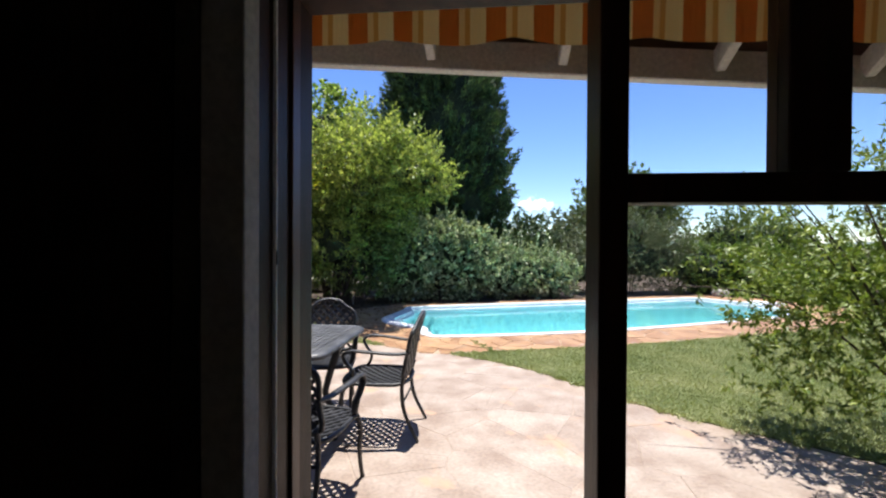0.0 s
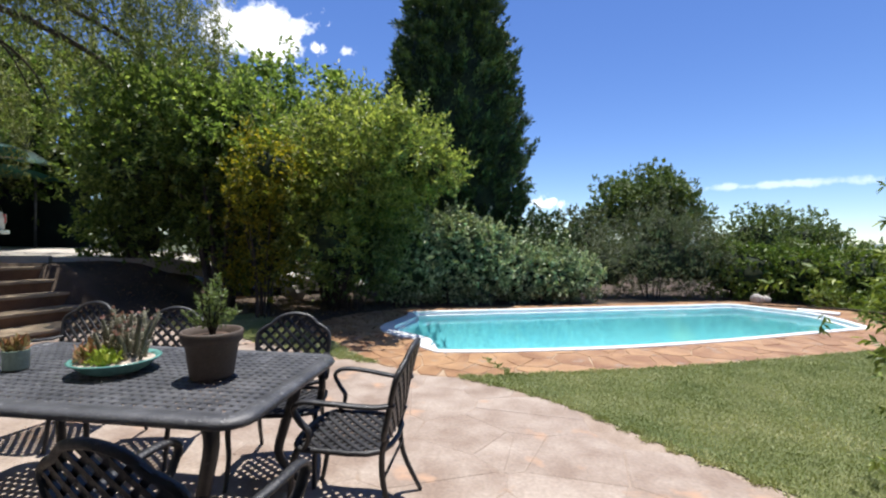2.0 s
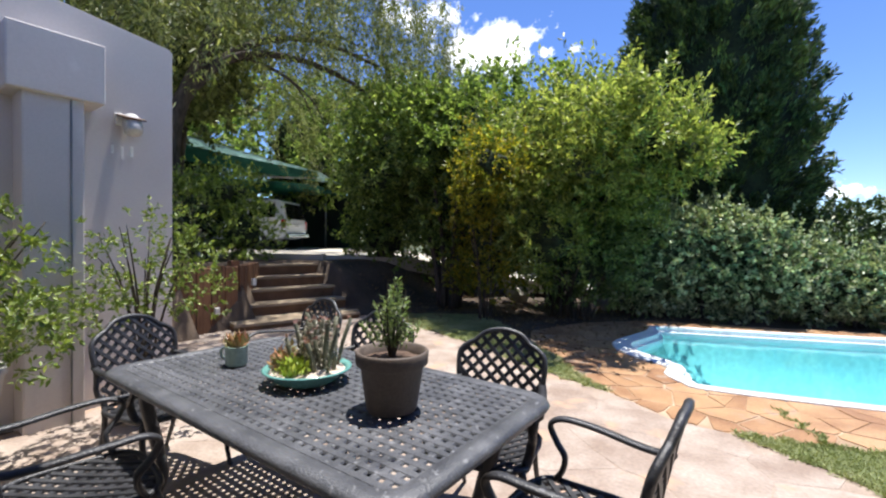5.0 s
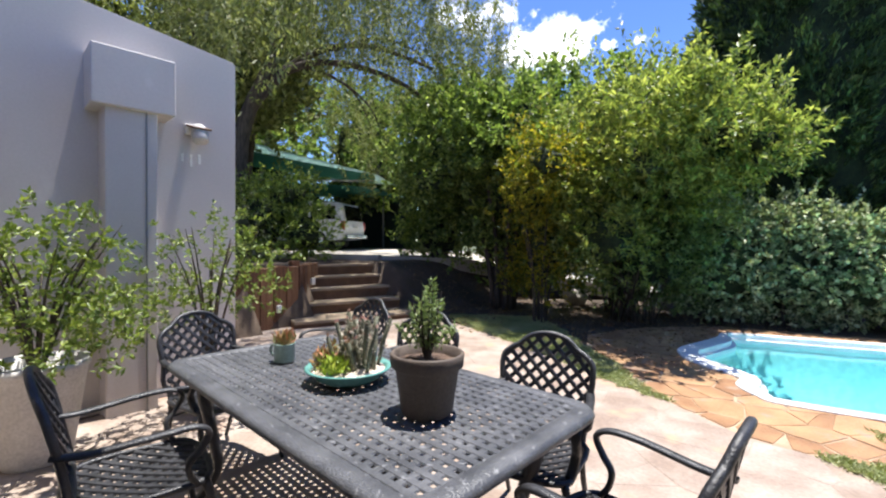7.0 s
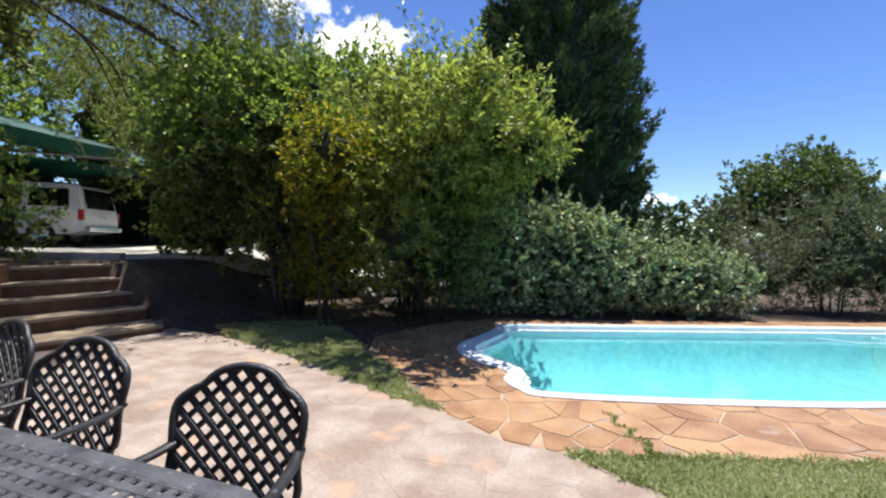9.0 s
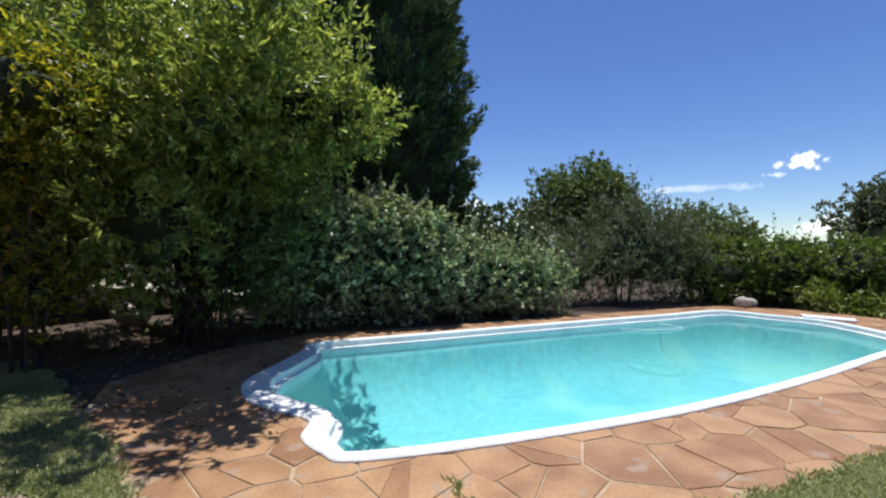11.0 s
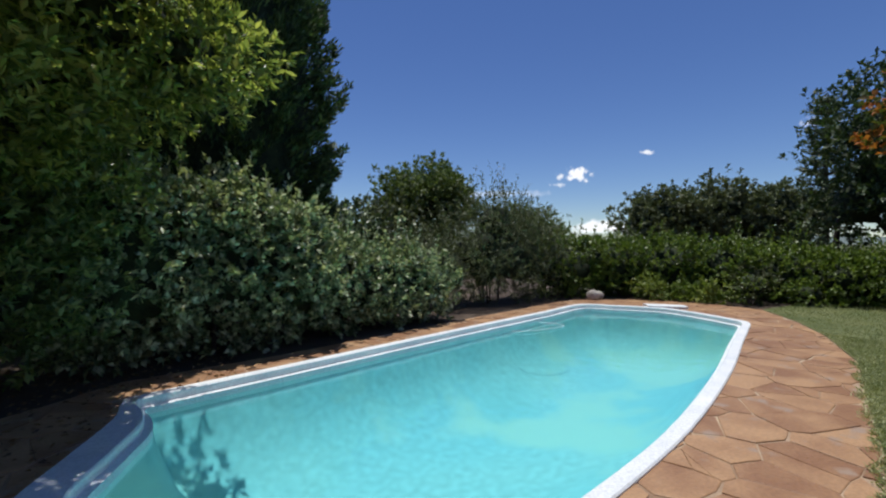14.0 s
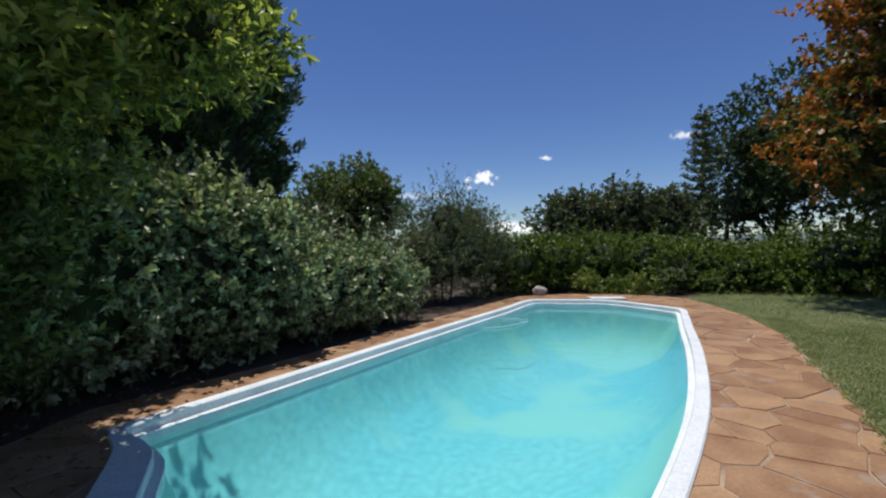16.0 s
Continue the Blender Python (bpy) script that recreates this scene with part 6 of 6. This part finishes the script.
def car_body():
    """A pickup with a canopy: x along its length, tail at x = 0, nose at x = -5.1."""
    car = thing("car", (-12.6, 10.0, 1.06), "white double-cab pickup with canopy parked under the carport", "car", turn=30)
    car.scale = (0.94, 0.94, 0.94)
    prof = [(0.0, 0.48), (0.02, 0.95), (-0.02, 1.06), (-0.16, 1.72), (-0.30, 1.80), (-1.6, 1.84), (-2.6, 1.80), (-3.45, 1.12), (-4.6, 1.02), (-4.98, 0.86), (-5.05, 0.45), (-4.5, 0.38), (-0.4, 0.38)]
    bm = bmesh.new()
    left, right = [], []
    for x, z in prof:
        tuck = 0.0 if z < 1.1 else 0.14 * (z - 1.1) / 0.7
        left.append(bm.verts.new((x, -0.90 + tuck, z)))
        right.append(bm.verts.new((x, 0.90 - tuck, z)))
    bm.faces.new(left)
    bm.faces.new(right[::-1])
    for i in range(len(prof)):
        j = (i + 1) % len(prof)
        bm.faces.new((left[i], right[i], right[j], left[j]))
    bmesh.ops.recalc_face_normals(bm, faces=bm.faces[:])
    bmesh.ops.bevel(bm, geom=bm.edges[:], offset=0.035, segments=2, affect="EDGES")
    part("body", bm, M_CARPAINT, car)
    bm = bmesh.new()
    vs = [bm.verts.new(p) for p in ((0.0, -0.72, 1.12), (0.0, 0.72, 1.12), (-0.125, 0.66, 1.68), (-0.125, -0.66, 1.68))]
    f = bm.faces.new(vs)
    r = bmesh.ops.extrude_face_region(bm, geom=[f])
    for v in [g for g in r["geom"] if isinstance(g, bmesh.types.BMVert)]:
        v.co.x += 0.015
    bmesh.ops.recalc_face_normals(bm, faces=bm.faces[:])
    part("rear_window", bm, M_CARGLASS, car)
    for sy in (-1, 1):
        for xa, xb in ((-0.35, -1.35), (-1.50, -2.25), (-2.32, -2.95)):
            bm = bmesh.new()
            y0, y1 = sy * 0.905, sy * 0.815
            vs = [bm.verts.new(p) for p in ((xa, y0, 1.16), (xb, y0, 1.16), (xb - (0 if xb > -2.5 else -0.30), y1, 1.66), (xa - 0.05, y1, 1.66))]
            f = bm.faces.new(vs if sy < 0 else vs[::-1])
            r = bmesh.ops.extrude_face_region(bm, geom=[f])
            for v in [g for g in r["geom"] if isinstance(g, bmesh.types.BMVert)]:
                v.co.y += sy * 0.012
            bmesh.ops.recalc_face_normals(bm, faces=bm.faces[:])
            part("side_window", bm, M_CARGLASS, car)
        bm = bmesh.new()
        box(bm, -0.10, sy * 0.90 - 0.08, 0.78, 0.035, sy * 0.90 + 0.02, 1.08, 0.015)
        part("tail_light", bm, M_RED, car, "red tail light")
        for x in (-1.05, -4.1):
            w = new("wheel")
            w.parent = car
            w.matrix_basis = pose(x, sy * 0.80, 0.37)
            bm = bmesh.new()
            lathe(bm, [(0.22, -0.11), (0.35, -0.12), (0.37, -0.09), (0.37, 0.09), (0.35, 0.12), (0.22, 0.11)], 24)
            bmesh.ops.rotate(bm, verts=bm.verts[:], matrix=Matrix.Rotation(radians(90), 3, "X"))
            part("tyre", bm, M_TYRE, w, smooth=True)
            bm = bmesh.new()
            lathe(bm, [(0.0, -0.07), (0.06, -0.09), (0.20, -0.06), (0.225, -0.11), (0.225, 0.11), (0.20, 0.06), (0.0, 0.07)], 20)
            bmesh.ops.rotate(bm, verts=bm.verts[:], matrix=Matrix.Rotation(radians(90), 3, "X"))
            part("rim", bm, M_CHROME, w, smooth=True)
    bm = bmesh.new()
    box(bm, 0.0, -0.85, 0.46, 0.14, 0.85, 0.60, 0.02)
    part("bumper", bm, M_CHROME, car)
    bm = bmesh.new()
    box(bm, 0.02, -0.22, 0.84, 0.045, 0.22, 0.94, 0.004)
    part("number_plate", bm, M_PLATE, car)
    bm = bmesh.new()
    for k in range(6):
        box(bm, 0.045, -0.17 + k * 0.06, 0.865, 0.048, -0.135 + k * 0.06, 0.915)
    part("plate_marks", bm, M_STEEL, car)
    return car


car_body()

# ---- small things ----
bm = bmesh.new()
tube(bm, smooth_loop([(3.95, 10.02, -0.09), (4.1, 9.88, -0.085), (4.55, 9.86, -0.085), (5.0, 10.0, -0.095), (5.0, 10.25, -0.095), (4.85, 10.42, -0.095), (4.95, 10.62, -0.10)], 6, closed=False), 0.0065, 8)
tagged(part("pool_hose", bm, M_HOSE, smooth=True), "white ribbed pool hose floating on the water", "hose")
bm = bmesh.new()
lathe(bm, [(0.0, -0.10), (0.045, -0.09), (0.07, -0.06), (0.08, 0.0), (0.07, 0.06), (0.045, 0.09), (0.0, 0.10)], 16)
cords = bmesh.new()
orn = thing("hanging_ornament", (-0.10, 0.50, 1.37), "amber glass ball hanging on thin cords", "ornament")
for v in bm.verts:
    v.co *= 0.28
part("ball", bm, M_AMBER, orn, smooth=True)
tube(cords, [(0.0, 0.0, 0.02), (0.0, 0.0, 1.05)], 0.0012, 5)
tube(cords, [(-0.008, 0.0, -0.02), (-0.008, 0.0, -0.75)], 0.0012, 5)
part("cord", cords, M_STEEL, orn)
tassel = bmesh.new()
for k in range(9):
    tube(tassel, [(-0.045 + 0.011 * k, 0.0, 0.50), (-0.048 + 0.0115 * k, 0.0, 0.56), (-0.045 + 0.011 * k, 0.0, 0.86)], 0.0045, 6)
part("tubes", tassel, M_PLANTER, orn, "row of pale hanging tubes")

rs = random.Random(8)
for x, y, s in ((-4.05, 10.1, 0.28), (7.5, 11.9, 0.16), (7.75, 12.0, 0.13)):
    bm = bmesh.new()
    bmesh.ops.create_icosphere(bm, subdivisions=2, radius=s)
    for v in bm.verts:
        v.co *= 1 + 0.25 * noise.noise(v.co * 5 + Vector((x, y, 0)))
        v.co.z *= 0.9
    ob = tagged(part("garden_stone", bm, M_STONE, smooth=False), "pale rough garden stone on the soil", "stone")
    ob.location = (x, y, s * 0.6)
bm = bmesh.new()
box(bm, 5.0, 24.0, 0.9, 8.2, 24.2, 1.02, 0.01)
box(bm, 5.0, 23.9, -0.3, 8.2, 24.3, 0.9)
tagged(part("garden_wall", bm, M_WHITE), "low pale wall beyond the hedge", "wall", kind="structure")
# white slab on the pool edge and a skimmer lid
bm = bmesh.new()
slab(bm, [(7.45, 10.35), (7.95, 9.85), (8.15, 10.1), (7.65, 10.65)], 0.0, 0.05)
tagged(part("skimmer_lid", bm, M_COPING), "white slab over the pool skimmer", "lid")

# fallen leaves on soil and paving
rng = np.random.default_rng(77)
n = 3600
pos = np.column_stack([rng.uniform(-6.8, 0.0, n), rng.uniform(5.8, 10.0, n), np.full(n, 0.006)])
pos = pos[(pos[:, 0] > -4.5) | (pos[:, 1] > 6.9)]
pos[:, 2] += [max(0.0, rise(p[0], p[1])) + (0.02 if p[0] < -4.0 else 0) for p in pos]
pos = pos[[not inside(p[0], p[1], POOL) for p in pos]]
way = np.column_stack([rng.normal(0, 1, len(pos)), rng.normal(0, 1, len(pos)), rng.uniform(0, 0.25, len(pos))])
M_DRYLEAF = leafy("dry_leaves", [(0.0, (0.10, 0.05, 0.02)), (1.0, (0.34, 0.22, 0.10)), (0.5, (0.2, 0.11, 0.05))], 0.1)
tagged(leaves("fallen_leaves", pos, way, 0.05, 0.022, rng, M_DRYLEAF), "dry fallen leaves under the trees", "leaves", kind="stuff")

# weeds in a crack of the paving
n = 260
s = rng.random(n)
pos = np.column_stack([0.74 + 0.30 * s + 0.035 * np.sin(s * 19) + rng.normal(0, 0.012, n), 5.20 - 0.62 * s + rng.normal(0, 0.012, n), np.full(n, 0.0)])
way = np.column_stack([rng.normal(0, 0.8, n), rng.normal(0, 0.8, n), np.full(n, 0.7)])
tagged(leaves("weeds", pos, way, 0.04, 0.012, rng, M_GRASS), "small green weeds along a crack in the paving", "weeds", kind="stuff")

# ---- paving stones, laid last ----


def cells(seed, x0, x1, y0, y1, step, jitter=0.42):
    """Irregular stone outlines over a rectangle: the nearest-seed cells of a jittered grid."""
    rq = np.random.default_rng(seed)
    nx, ny = int((x1 - x0) / step), int((y1 - y0) / step)
    gx_, gy_ = np.meshgrid(np.arange(nx), np.arange(ny), indexing="ij")
    off = (gy_ % 2) * 0.5
    sx = x0 + (gx_ + 0.5 + off + rq.uniform(-jitter, jitter, gx_.shape)) * step
    sy = y0 + (gy_ + 0.5 + rq.uniform(-jitter, jitter, gx_.shape)) * step
    seeds = np.column_stack([sx.ravel(), sy.ravel()])
    out = []
    for c in seeds:
        d = np.linalg.norm(seeds - c, axis=1)
        near_ = seeds[(d > 0) & (d < step * 3.2)]
        poly = [(c[0] + a * step * 1.6, c[1] + b * step * 1.6) for a, b in ((-1, -1), (1, -1), (1, 1), (-1, 1))]
        for q in near_:
            mx, my, nx_, ny_ = (c[0] + q[0]) / 2, (c[1] + q[1]) / 2, q[0] - c[0], q[1] - c[1]
            res = []
            for (ax, ay), (bx, by) in zip(poly, poly[1:] + poly[:1]):
                da, db = (ax - mx) * nx_ + (ay - my) * ny_, (bx - mx) * nx_ + (by - my) * ny_
                if da <= 0:
                    res.append((ax, ay))
                if (da < 0 < db) or (db < 0 < da):
                    t = da / (da - db)
                    res.append((ax + (bx - ax) * t, ay + (by - ay) * t))
            poly = res
            if len(poly) < 3:
                break
        if len(poly) >= 3:
            out.append((tuple(c), poly))
    return out


def stone(poly, c, gap, z0, z1, parent, material, rq):
    """One flagstone: the outline drawn in by half the joint, with a worn edge."""
    shr = []
    for x, y in poly:
        d = math.hypot(x - c[0], y - c[1])
        k = max(0.2, 1 - gap / max(d, 1e-3))
        w = 1 + 0.05 * noise.noise(Vector((x * 7, y * 7, 0)))
        shr.append((c[0] + (x - c[0]) * k * w, c[1] + (y - c[1]) * k * w))
    pts = []
    for (ax, ay), (bx, by) in zip(shr, shr[1:] + shr[:1]):
        pts.append((ax, ay))
        m_ = ((ax + bx) / 2, (ay + by) / 2)
        k = 0.03 * noise.noise(Vector((m_[0] * 9, m_[1] * 9, 3)))
        pts.append((m_[0] + (m_[0] - c[0]) * k, m_[1] + (m_[1] - c[1]) * k))
    n_v = len(pts)
    tilt = (rq.uniform(-0.002, 0.002), rq.uniform(-0.002, 0.002))
    vs, fs = [], []
    for s, z in ((1.0, z0), (1.0, z1 - 0.003), (0.975, z1)):
        for x, y in pts:
            vs.append(((x - c[0]) * s, (y - c[1]) * s, z + ((x - c[0]) * tilt[0] + (y - c[1]) * tilt[1] if z > z0 else 0)))
    for r in (0, 1):
        for i in range(n_v):
            j = (i + 1) % n_v
            fs.append((r * n_v + i, r * n_v + j, (r + 1) * n_v + j, (r + 1) * n_v + i))
    fs.append(tuple(range(2 * n_v, 3 * n_v)))
    me = bpy.data.meshes.new("flagstone")
    me.from_pydata(vs, [], fs)
    me.materials.append(material)
    ob = new("flagstone", me)
    ob.parent = parent
    ob.location = (c[0], c[1], 0)


def trimmed(p, c, allowed):
    """The outline p with corners outside the allowed area drawn in towards c."""
    cut = []
    for i in range(len(p)):
        a, b = p[i], p[(i + 1) % len(p)]
        for x, y in (a, ((a[0] + b[0]) / 2, (a[1] + b[1]) / 2)) if not (allowed(*a) and allowed(*b)) else (a,):
            k = 1.0
            while k > 0.1 and not allowed(c[0] + (x - c[0]) * k, c[1] + (y - c[1]) * k):
                k -= 0.05
            cut.append((c[0] + (x - c[0]) * k, c[1] + (y - c[1]) * k))
    return cut


DECK = [(0.07, 4.45), (0.52, 4.42), (0.9, 4.52), (1.5, 4.72), (2.46, 5.02), (3.5, 5.40), (4.6, 5.9), (6.0, 6.5), (7.3, 7.35), (8.3, 8.2), (9.2, 9.2), (9.1, 10.4), (8.3, 11.5), (7.0, 12.1), (6.3, 11.9), (3.5, 10.85), (0.4, 9.62), (-1.0, 9.2), (-1.9, 8.2), (-2.3, 7.0), (-1.9, 6.1), (-1.35, 5.65), (-0.9, 5.1), (-0.55, 4.82)]
INNER = offset_loop(POOL, 0.08)
deck = thing("pavement", (0, 0, 0), "orange-brown crazy paving round the pool with pale joints", "paving", kind="structure")
bm = bmesh.new()
es = []
for loop in (DECK, INNER):
    vs = [bm.verts.new((x, y, -0.006)) for x, y in loop]
    es += [bm.edges.new((vs[i], vs[(i + 1) % len(vs)])) for i in range(len(vs))]
bmesh.ops.triangle_fill(bm, use_beauty=True, use_dissolve=False, edges=es)
for f in bm.faces:
    if f.normal.z < 0:
        f.normal_flip()
part("mortar", bm, M_JOINT_D, deck, "pale mortar bed")
rq = random.Random(12)


def on_deck(x, y):
    return inside(x, y, DECK) and not inside(x, y, INNER)


for c, p in cells(3, -2.6, 9.6, 4.2, 12.4, 0.33, 0.72):
    if not on_deck(*c[:2]):
        held = [q for q in p if on_deck(*q[:2])]
        if len(held) < 2:
            continue
        c = (sum(q[0] for q in held) / len(held), sum(q[1] for q in held) / len(held))
        if not on_deck(*c):
            continue
    # stones at the pool and the lawn are cut along the edge
    p = trimmed(p, c, on_deck)
    stone(p, c, rq.uniform(0.004, 0.016), -0.02, 0.002 + rq.uniform(-0.003, 0.003), deck, M_DECK, rq)

patio = thing("pavement", (0, 0, 0), "pinkish stone terrace paving with faint joints", "paving", kind="structure")
bm = bmesh.new()
slab(bm, PATIO, -0.04, -0.004)
part("mortar", bm, M_JOINT_P, patio, "pale mortar bed")
for c, p in cells(9, -6.4, 4.6, -0.6, 6.6, 0.50, 0.72):
    if inside(c[0], c[1], PATIO) and c[1] > 0.12:
        p = trimmed(p, c, lambda x, y: inside(x, y, PATIO))
        stone(p, c, rq.uniform(0.0, 0.003), -0.02, 0.0 + rq.uniform(-0.001, 0.0005), patio, M_PATIO, rq)
